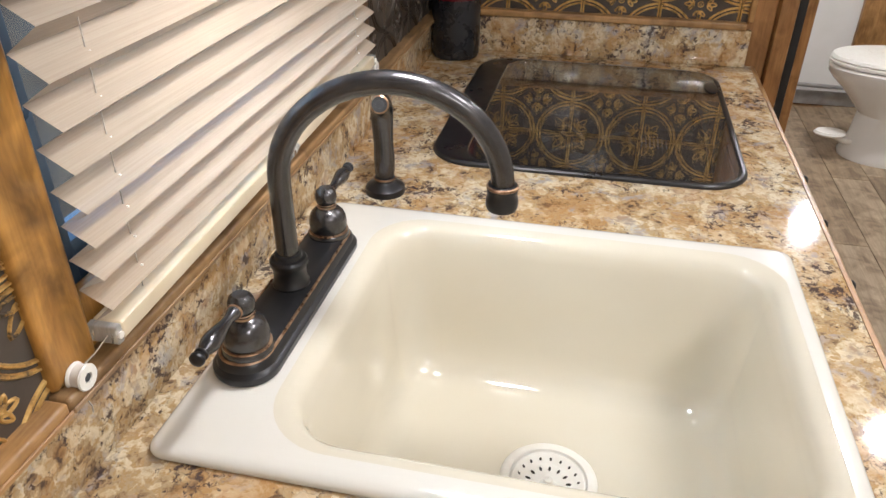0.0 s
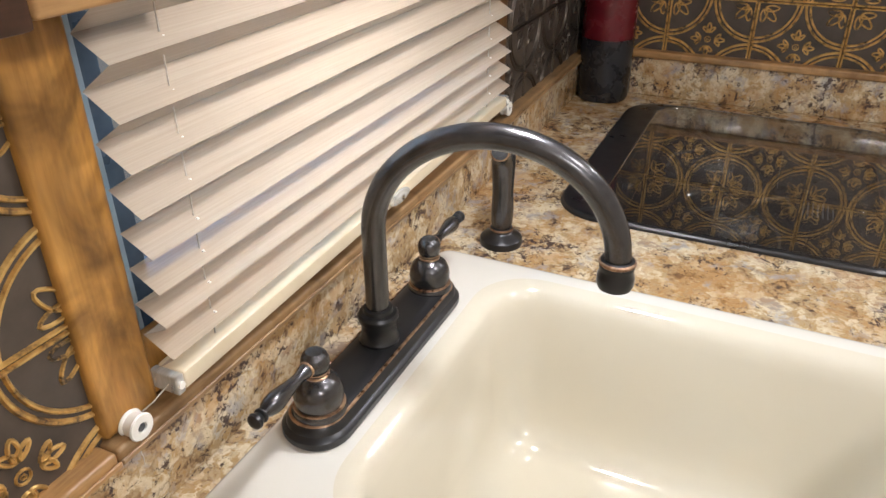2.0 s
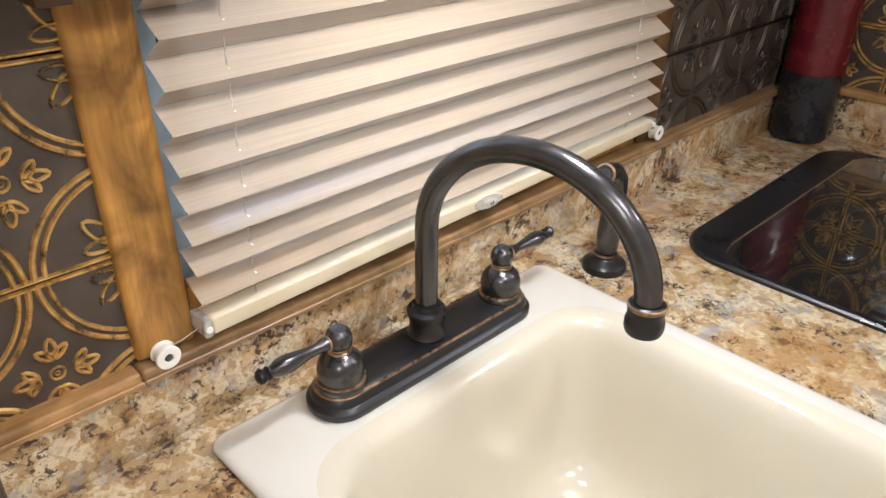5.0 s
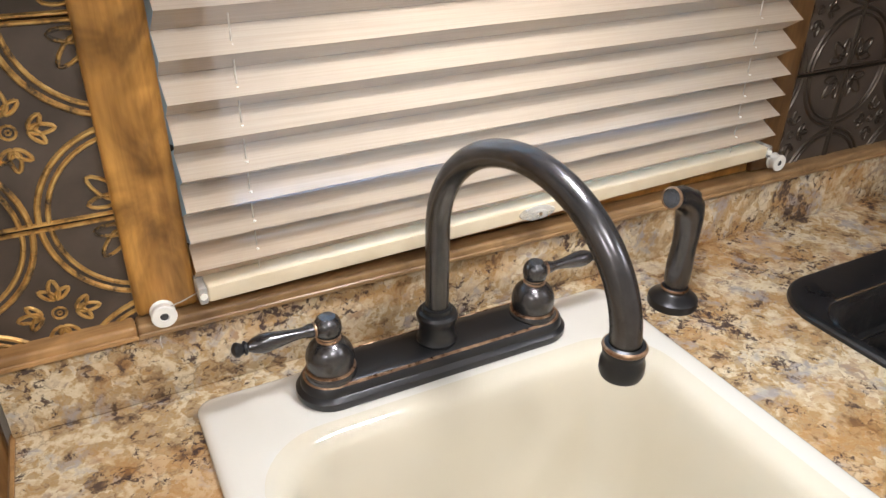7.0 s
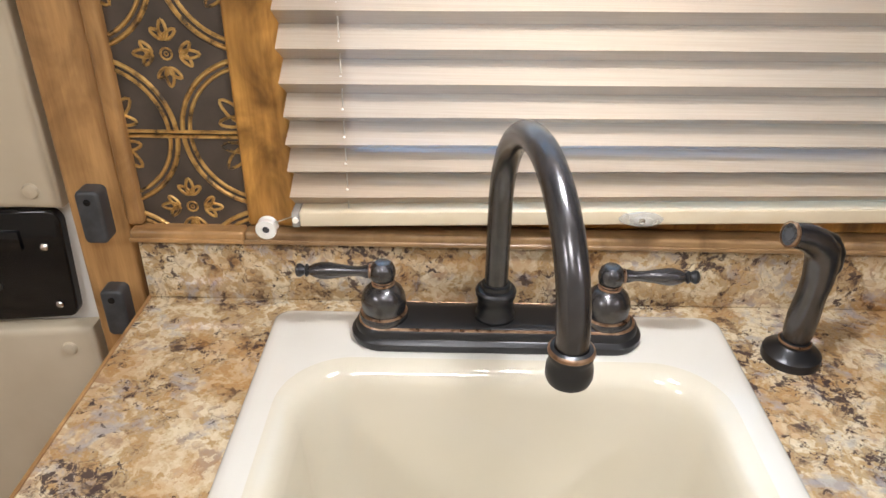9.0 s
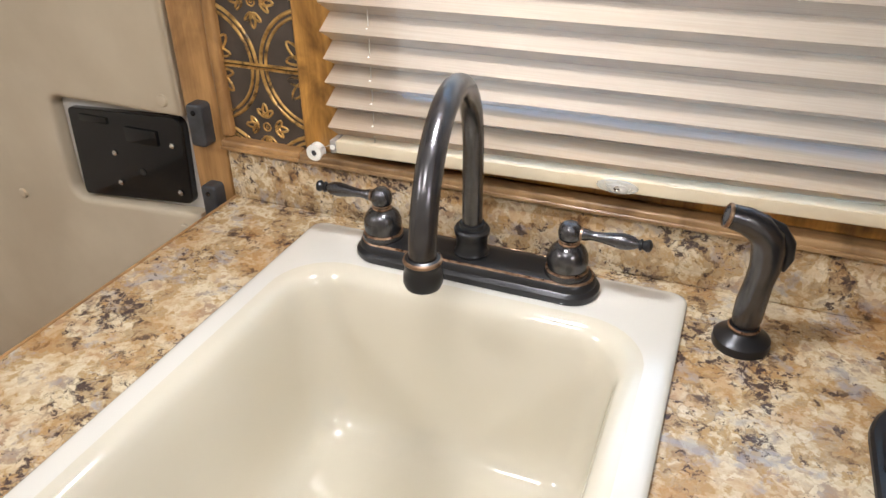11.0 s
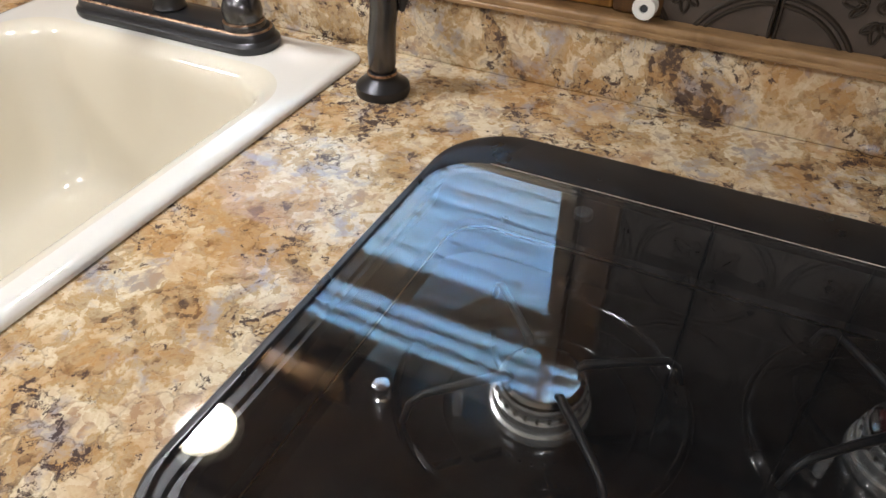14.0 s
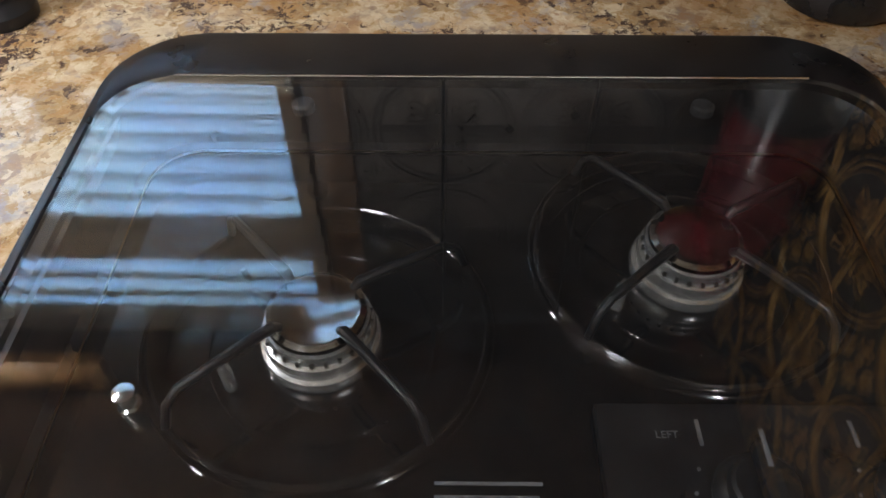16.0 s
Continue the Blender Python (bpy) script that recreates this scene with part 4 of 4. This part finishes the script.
vs = slab_with_holes([tuple(p)[:2] for p in outer_l], [[(bx + 0.088 * math.cos(2 * math.pi * k / 48), by + 0.088 * math.sin(2 * math.pi * k / 48)) for k in range(48)] for bx, by in BURNERS], PAN - 0.003, PAN)
part("pan", vs, BLACK_GLOSS, cooktop, "", 0)
for bx, by in BURNERS:
    at = pose(bx, by, PAN)
    well = part("burner_well", lathe([(0.0985, 0.0003), (0.0980, 0.0022), (0.0968, 0.0030), (0.0956, 0.0022), (0.0950, 0.0010), (0.0944, 0.0022), (0.0932, 0.0030), (0.0920, 0.0022), (0.0900, -0.003), (0.0885, -0.009), (0.0872, -0.0105), (0.0700, -0.0108),
                                      (0.0660, -0.0106), (0.0652, -0.0088), (0.0640, -0.0080), (0.0628, -0.0088), (0.0620, -0.0106), (0.046, -0.0108), (0.0005, -0.0108)], at, 64, False), BLACK_GLOSS, cooktop, "recessed glossy black burner bowl")
    burner = part("burner", lathe([(0.0335, -0.010), (0.0345, -0.006), (0.0335, -0.002), (0.0312, -0.001), (0.0308, 0.003), (0.0318, 0.004), (0.0312, 0.008), (0.0288, 0.009), (0.0283, 0.012), (0.0292, 0.013), (0.0288, 0.0165)], at, 48), STEEL, cooktop, "silver aluminium burner head with gas slots")
    for k in range(24):
        gx, gy = bx + 0.0293 * math.cos(2 * math.pi * k / 24), by + 0.0293 * math.sin(2 * math.pi * k / 24)
        part("gas_slot", box(gx - 0.0009, gx + 0.0009, gy - 0.0009, gy + 0.0009, PAN + 0.0093, PAN + 0.0120), DARK_HOLE, burner, "", 0)
    part("burner_cap", lathe([(0.0260, 0.0160), (0.0275, 0.0180), (0.0270, 0.0205), (0.0240, 0.0222), (0.0225, 0.0216), (0.0005, 0.0222)], at, 40), CAP_STEEL, burner, "flat round silver cap")
    grate = part("grate", lathe([(0.0925, 0.0046), (0.0939, 0.0058), (0.0925, 0.0070), (0.0911, 0.0058)], at, 56, False), GRATE_WIRE, cooktop, "dark wire pot support")
    for a in (30, 132, 222, 312):
        d = Vector((math.cos(radians(a)), math.sin(radians(a)), 0))
        c = Vector((bx, by, PAN))
        pts = [c + d * 0.093 + Vector((0, 0, 0.006)), c + d * 0.088 + Vector((0, 0, 0.022)), c + d * 0.080 + Vector((0, 0, 0.0285)), c + d * 0.045 + Vector((0, 0, 0.0295)), c + d * 0.026 + Vector((0, 0, 0.0290)), c + d * 0.0225 + Vector((0, 0, 0.0255))]
        part("support_arm", tube(pts, [0.0024, 0.0024, 0.0026, 0.0030, 0.0032, 0.0024], 10), BLACK_SATIN, grate)
    part("igniter", lathe([(0.0035, -0.009), (0.0035, 0.010), (0.0018, 0.0125), (0.0016, 0.016)], pose(bx - 0.046, by - 0.030, PAN), 12), STEEL, cooktop, "small bright igniter post")
for px, py in ((0.4545, -0.3225), (0.655, -0.440)):
    part("screw", lathe([(0.0062, 0.0), (0.0062, 0.003), (0.0045, 0.004), (0.0045, 0.010), (0.0058, 0.011), (0.0058, 0.014), (0.0005, 0.0150)], pose(px, py, PAN), 16), CHROME, cooktop, "bright screw post")
for px in (0.522, 0.785):
    part("lid_bumper", lathe([(0.0075, 0.0), (0.0075, 0.005), (0.0060, 0.0062), (0.0005, 0.0064)], pose(px, -0.121, COUNTER - 0.0042), 18), GREY_RUBBER, cooktop, "round rubber bumper under the lid")
# control panel under the lid, with two dials
panel = part("control_panel", box(0.692, 0.880, -0.450, -0.322, PAN + 0.0005, PAN + 0.008, 0.003), BLACK_SATIN, cooktop, "black control panel")
for kx in (0.762, 0.838):
    dial = part("dial", lathe([(0.021, 0.008), (0.0215, 0.010), (0.0195, 0.014), (0.0165, 0.016), (0.0160, 0.022), (0.0145, 0.0235), (0.0005, 0.0237)], pose(kx, -0.372, PAN), 32), BLACK_SATIN, cooktop, "black burner dial with a white pointer")
    part("grip", box(kx - 0.0045, kx + 0.0045, -0.390, -0.354, PAN + 0.0225, PAN + 0.0305, 0.002), BLACK_SATIN, dial)
    part("pointer", box(kx - 0.0012, kx + 0.0012, -0.367, -0.349, PAN + 0.0306, PAN + 0.0311), PRINT, dial, "white pointer line", 0)
    part("mark", box(kx - 0.021, kx - 0.019, -0.346, -0.332, PAN + 0.0081, PAN + 0.0086), PRINT, panel, "", 0)
    for k in range(5):
        a = radians(150 + 26 * k)
        part("mark", lathe([(0.0010, 0.0081), (0.0010, 0.0086)], pose(kx + 0.028 * math.cos(a), -0.372 + 0.028 * math.sin(a), PAN), 8), PRINT, panel, "", 0)


def lettering(text, x, y, z, size, mat, parent, label):
    cu = bpy.data.curves.new("lettering", "FONT")
    cu.body, cu.size, cu.extrude, cu.align_x = text, size, 0.0002, "CENTER"
    tmp = bpy.data.objects.new("lettering_source", cu)
    me = bpy.data.meshes.new_from_object(tmp)
    bpy.data.objects.remove(tmp)
    bm = bmesh.new()
    bm.from_mesh(me)
    bpy.data.meshes.remove(me)
    bmesh.ops.translate(bm, verts=bm.verts[:], vec=(x, y, z))
    return part("lettering", bm, mat, parent, label, 0)


lettering("LEFT", 0.726, -0.342, PAN + 0.0083, 0.0056, PRINT, panel, "grey printed word LEFT")
for k, reach in enumerate((0.052, 0.050, 0.053, 0.046, 0.051, 0.049, 0.038)):
    part("print_bar", box(0.612, 0.612 + reach, -0.3635 - 0.0068 * k, -0.3617 - 0.0068 * k, PAN + 0.0001, PAN + 0.0005), PRINT, cooktop, "", 0)
bm = bmesh.new()
rings(bm, [glass_out(0.0012, COUNTER + 0.0040), glass_out(0.0008, COUNTER + 0.0048), glass_out(0.0008, COUNTER + 0.0072), glass_out(0.0018, COUNTER + 0.0080)], True, True)
lid = part("glass_lid", bm, SMOKED, cooktop, "smoked tempered glass lid", 20)
part("polished_edge", tube([(HX0 + 0.050, HY1 - 0.0565, COUNTER + 0.0079), (HX1 - 0.052, HY1 - 0.0565, COUNTER + 0.0079)], 0.0008, 8), CHROME, lid, "bright polished glass edge")
part("lid_notch", lathe([(0.0190, 0.0), (0.0190, 0.0015), (0.0160, 0.0026), (0.0005, 0.0028)], pose(0.800, HY0 + 0.022, COUNTER + 0.0081) @ Matrix.Diagonal((1.5, 0.6, 1, 1)), 24), BLACK_SATIN, lid, "black finger grip on the glass")

# ---------------------------------------------------------------- vase in the corner
vx, vy = 0.921, 0.0195
vase = thing("vase", (vx, vy, COUNTER), "tall black cylindrical vase with a red upper half", "vase")
part("body", lathe([(0.040, 0.0003), (0.0455, 0.002), (0.0480, 0.008), (0.0490, 0.03), (0.0490, 0.119)], pose(vx, vy, COUNTER), 40), CERAMIC_BLACK, vase)
part("upper_body", lathe([(0.0488, 0.1195), (0.0490, 0.125), (0.0485, 0.24), (0.042, 0.29), (0.026, 0.325), (0.022, 0.335), (0.022, 0.36), (0.024, 0.365), (0.020, 0.366), (0.018, 0.34)], pose(vx, vy, COUNTER), 40), CERAMIC_RED, vase, "red glazed upper half")

# ---------------------------------------------------------------- upper cabinet over the window, with its lamp
upper = thing("wall_cabinet", (0.30, -0.05, UNDER), "dark brown wooden wall cabinet above the window", "cabinet")
part("body", box(-0.362, EAST + 0.0145, -0.215, 0.0955, UNDER, CEILING - 0.002, 0.003), CABINET_BROWN, upper)
for x0, x1 in ((-0.360, 0.05), (0.055, 0.545), (0.55, EAST + 0.01)):
    dr = part("door", box(x0, x1, -0.232, -0.2155, UNDER + 0.0005, CEILING - 0.03, 0.004), WALNUT_X, upper)
    part("knob", lathe([(0.004, 0.0), (0.004, 0.010), (0.011, 0.016), (0.009, 0.024), (0.0005, 0.026)], pose(x1 - 0.03, -0.232, UNDER + 0.06, 90, 0, 0), 18), BRONZE_BLACK, dr)
part("valance_board", box(-0.355, 0.20, -0.034, -0.018, UNDER - 0.064, UNDER - 0.0005, 0.003), OAK_X, upper, "honey oak board hanging below the underside")
puck = thing("puck_lamp", (PUCK[0], PUCK[1], PUCK[2]), "round warm-white puck lamp under the cabinet", "lamp")
part("housing", lathe([(0.052, UNDER - 0.0003), (0.0525, UNDER - 0.006), (0.049, UNDER - 0.0115), (0.0435, UNDER - 0.0115), (0.0432, UNDER - 0.008)], pose(PUCK[0], PUCK[1], 0), 40), WHITE_PLASTIC, puck)
part("lens", lathe([(0.0430, UNDER - 0.0100), (0.0428, UNDER - 0.0122), (0.0005, UNDER - 0.0128)], pose(PUCK[0], PUCK[1], 0), 40), GLOW, puck, "glowing lens")
# the wide fixtures belong to the two added fill lamps
for (px, py), wide in zip(CEILING_PUCKS, (3.0, 3.0, 1.0, 1.0)):
    cl = thing("ceiling_lamp", (px, py, CEILING - 0.02), "round flush ceiling lamp, switched on, the wide two added as fill", "lamp", "ceiling lamps")
    part("housing", lathe([(0.055, CEILING - 0.0003), (0.056, CEILING - 0.012), (0.046, CEILING - 0.020), (0.036, CEILING - 0.020)], pose(px, py, 0) @ Matrix.Diagonal((wide, wide, 1, 1)), 40), WHITE_PLASTIC, cl)
    part("lens", lathe([(0.0355, CEILING - 0.0195), (0.035, CEILING - 0.0235), (0.0005, CEILING - 0.025)], pose(px, py, 0) @ Matrix.Diagonal((wide, wide, 1, 1)), 40), GLOW, cl, "glowing lens")

# ---------------------------------------------------------------- toilet
TX, TY = 2.84, -1.555
toilet = thing("toilet", (TX, TY, 0.0), "white porcelain trailer toilet with its lid closed", "toilet")


def oval(cx, cy, rx, ry, z, n=40):
    return [Vector((cx + rx * math.cos(2 * math.pi * k / n), cy + ry * math.sin(2 * math.pi * k / n), z)) for k in range(n)]


bm = bmesh.new()
rings(bm, [oval(TX, TY - 0.02, 0.150, 0.20, 0.0), oval(TX, TY - 0.02, 0.152, 0.205, 0.02), oval(TX, TY - 0.03, 0.135, 0.185, 0.10), oval(TX, TY - 0.03, 0.125, 0.175, 0.20), oval(TX, TY, 0.150, 0.215, 0.28),
           oval(TX, TY + 0.015, 0.180, 0.270, 0.345), oval(TX, TY + 0.02, 0.190, 0.290, 0.375), oval(TX, TY + 0.02, 0.192, 0.295, 0.400), oval(TX, TY + 0.02, 0.185, 0.287, 0.410)], True, True)
part("bowl", bm, PORCELAIN, toilet)
bm = bmesh.new()
rings(bm, [oval(TX, TY + 0.02, 0.180, 0.285, 0.411), oval(TX, TY + 0.02, 0.190, 0.297, 0.416), oval(TX, TY + 0.02, 0.190, 0.297, 0.426), oval(TX, TY + 0.02, 0.183, 0.290, 0.430)], True, True)
part("seat", bm, WHITE_PLASTIC, toilet)
bm = bmesh.new()
rings(bm, [oval(TX, TY + 0.02, 0.182, 0.288, 0.4315), oval(TX, TY + 0.02, 0.187, 0.294, 0.436), oval(TX, TY + 0.02, 0.180, 0.287, 0.448), oval(TX, TY + 0.02, 0.120, 0.22, 0.455), oval(TX, TY + 0.02, 0.02, 0.05, 0.457)], True, True)
part("lid", bm, WHITE_PLASTIC, toilet)
bm = bmesh.new()
rings(bm, [oval(TX - 0.06, TY + 0.25, 0.045, 0.062, 0.105, 20), oval(TX - 0.06, TY + 0.25, 0.050, 0.068, 0.112, 20), oval(TX - 0.06, TY + 0.25, 0.044, 0.060, 0.122, 20)], True, True)
part("pedal", bm, WHITE_PLASTIC, toilet, "white flush pedal")
part("pedal_arm", tube([(TX - 0.06, TY + 0.24, 0.105), (TX - 0.05, TY + 0.19, 0.075), (TX - 0.04, TY + 0.13, 0.07)], 0.012, 12), WHITE_PLASTIC, toilet)
pipe = thing("water_pipe", (3.44, -1.2, 0.0), "grey water pipe along the bathroom wall", "pipe")
part("run", tube([(3.455, -0.9, 0.12), (3.455, -1.45, 0.11), (3.44, -1.62, 0.115)], 0.011, 12), GREY_TRIM, pipe)
part("clamp", lathe([(0.016, -0.008), (0.018, 0.0), (0.016, 0.008)], pose(3.455, -1.18, 0.115, 90, 0, 0), 16), GREY_TRIM, pipe)

# ---------------------------------------------------------------- pressed tin tiles
S = 0.152


def ribbon(bm, pts, w, h, closed=False):
    """A low raised line in the tile's own plane: x and y in it, z out of it."""
    n = len(pts)
    rowsv = []
    for i, p in enumerate(pts):
        a, b = (pts[i - 1], pts[(i + 1) % n]) if closed else (pts[max(i - 1, 0)], pts[min(i + 1, n - 1)])
        d = Vector((b[0] - a[0], b[1] - a[1])).normalized()
        nx, ny = -d.y, d.x
        rowsv.append([bm.verts.new((p[0] + nx * o * w, p[1] + ny * o * w, z)) for o, z in ((-0.5, 0.0), (-0.2, h), (0.2, h), (0.5, 0.0))])
    pairs = list(zip(rowsv, rowsv[1:])) + ([(rowsv[-1], rowsv[0])] if closed else [])
    for a, b in pairs:
        for k in range(3):
            bm.faces.new((a[k], a[k + 1], b[k + 1], b[k]))


def trefoil(bm, x, y, ang, size):
    for da, ln in ((0, 1.0), (52, 0.82), (-52, 0.82)):
        d = Vector((math.cos(radians(ang + da)), math.sin(radians(ang + da))))
        s = Vector((-d.y, d.x))
        pts = []
        for k in range(12):
            t = 2 * math.pi * k / 12
            along = 0.5 - 0.5 * math.cos(t)
            wide = 0.26 * math.sin(t) * (1 - 0.35 * along)
            q = d * (along * ln * size) + s * (wide * ln * size)
            pts.append((x + q.x, y + q.y))
        ribbon(bm, pts, 0.0032, 0.0017, True)


def tile_relief():
    bm = bmesh.new()
    h = S / 2
    for sx in (-1, 1):
        for sy in (-1, 1):
            for r, w in ((h - 0.0030, 0.0048), (h - 0.0100, 0.0040)):
                a0 = math.asin(0.003 / r) if r > 0.003 else 0
                pts = []
                for k in range(17):
                    a = a0 + (math.pi / 2 - 2 * a0) * k / 16
                    pts.append((sx * (h - r * math.cos(a)), sy * (h - r * math.sin(a))))
                ribbon(bm, pts, w, 0.0022)
            trefoil(bm, sx * (h - 0.0140), sy * (h - 0.0140), math.degrees(math.atan2(-sy, -sx)), 0.028)
    for a in (0, 90, 180, 270):
        trefoil(bm, 0.0135 * math.cos(radians(a)), 0.0135 * math.sin(radians(a)), a, 0.0165)
    ribbon(bm, [(0.0052 * math.cos(math.pi * k / 6), 0.0052 * math.sin(math.pi * k / 6)) for k in range(12)], 0.0022, 0.0014, True)
    ribbon(bm, [(0.0018 * math.cos(math.pi * k / 3), 0.0018 * math.sin(math.pi * k / 3)) for k in range(6)], 0.0016, 0.0012, True)
    e = h - 0.0024
    for p, q in (((-e, -e), (e, -e)), ((e, -e), (e, e)), ((e, e), (-e, e)), ((-e, e), (-e, -e))):
        ribbon(bm, [p, ((p[0] + q[0]) / 2, (p[1] + q[1]) / 2), q], 0.0036, 0.0024)
    return bm


def tile_plate():
    h = S / 2 - 0.0004
    bm = bmesh.new()
    rings(bm, [round_rect(-h, h, -h, h, 0.002, z, 2, 1) for z in (-0.003,)] + [round_rect(-h + 0.0005, h - 0.0005, -h + 0.0005, h - 0.0005, 0.002, 0.0, 2, 1)], True, True)
    return bm


TILE_MESH = {}


def tile_meshes(u0, u1, v0, v1, gilt):
    """The tile's two meshes, cut to a window in its own plane; alike tiles share them."""
    key = (round(u0, 4), round(u1, 4), round(v0, 4), round(v1, 4), gilt.name)
    if key not in TILE_MESH:
        pair = []
        for name, make, mat in (("tile", tile_plate, TIN), ("relief", tile_relief, gilt)):
            bm = make()
            for co, no in (((u0, 0, 0), (-1, 0, 0)), ((u1, 0, 0), (1, 0, 0)), ((0, v0, 0), (0, -1, 0)), ((0, v1, 0), (0, 1, 0))):
                if abs(co[0]) < S / 2 - 1e-4 and abs(co[1]) < S / 2 - 1e-4:
                    bmesh.ops.bisect_plane(bm, geom=bm.verts[:] + bm.edges[:] + bm.faces[:], plane_co=co, plane_no=no, clear_outer=True)
            pair.append(to_mesh(name, bm, mat, 40))
        TILE_MESH[key] = pair
    return TILE_MESH[key]


def lay_tiles(wall, seam_u, seam_v, lo_u, hi_u, lo_v, hi_v, place, gilt=GOLD):
    """Tiles over a rectangle of a wall, in rows and columns from the seams, the outer ones cut."""
    a = math.floor((lo_u - seam_u) / S)
    while seam_u + a * S < hi_u - 1e-4:
        cu = seam_u + (a + 0.5) * S
        b = math.floor((lo_v - seam_v) / S)
        while seam_v + b * S < hi_v - 1e-4:
            cv = seam_v + (b + 0.5) * S
            cut = (max(lo_u - cu, -S / 2), min(hi_u - cu, S / 2), max(lo_v - cv, -S / 2), min(hi_v - cv, S / 2))
            plate_me, relief_me = tile_meshes(*cut, gilt)
            tile = new("tile", plate_me)
            tile.parent = wall
            tile.matrix_local = place(cu, cv)
            rel = new("relief", relief_me)
            rel.parent = tile
            rel["label"] = "rubbed gold embossed lines" if gilt is not GOLD_WORN_SHADED else "worn embossed lines, darkened in colour for the shaded corner"
            b += 1
        a += 1


TILE_Y, TILE_X = 0.0795, EAST + 0.0125
north = lambda u, v: pose(u, TILE_Y, v, 90, 0, 0)  # noqa: E731
east = lambda u, v: pose(TILE_X, -u, v, 90, 0, -90)  # noqa: E731
lay_tiles(wall_north, -0.376, 1.0785, -0.350, -0.244, 0.975, UNDER, north)
# low light by the vase comes from the darkened gilding
lay_tiles(wall_north, 0.613, 1.098, 0.518, EAST + 0.009, 0.975, UNDER, north, GOLD_WORN_SHADED)
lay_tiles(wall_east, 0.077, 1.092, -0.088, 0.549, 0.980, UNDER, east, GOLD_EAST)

# floor planks
PLANK_TONES = [wood("vinyl_plank", (0.18, 0.130, 0.085), (0.42, 0.325, 0.225), "x", 0.45, 0.7), wood("vinyl_plank_pale", (0.23, 0.175, 0.12), (0.49, 0.39, 0.285), "x", 0.45, 0.7), wood("vinyl_plank_dark", (0.14, 0.10, 0.066), (0.34, 0.255, 0.175), "x", 0.45, 0.7)]
plank_me = [to_mesh("plank", box(-0.4490, 0.4490, -0.0740, 0.0740, -0.006, 0.0, 0.0012, 1), t, 0) for t in PLANK_TONES]
rng = random.Random(9)
y = -2.12
while y < -0.40:
    x = -2.0 - rng.uniform(0, 0.45)
    while x < 3.95:
        lo, hi = max(x - 0.449, -1.998), min(x + 0.449, 3.482)
        if hi - lo > 0.05:
            p = new("plank", rng.choice(plank_me))
            p.parent = floor
            p.location = ((lo + hi) / 2, y, 0.0)
            p.scale.x = (hi - lo) / 0.898
        x += 0.90
    y += 0.15
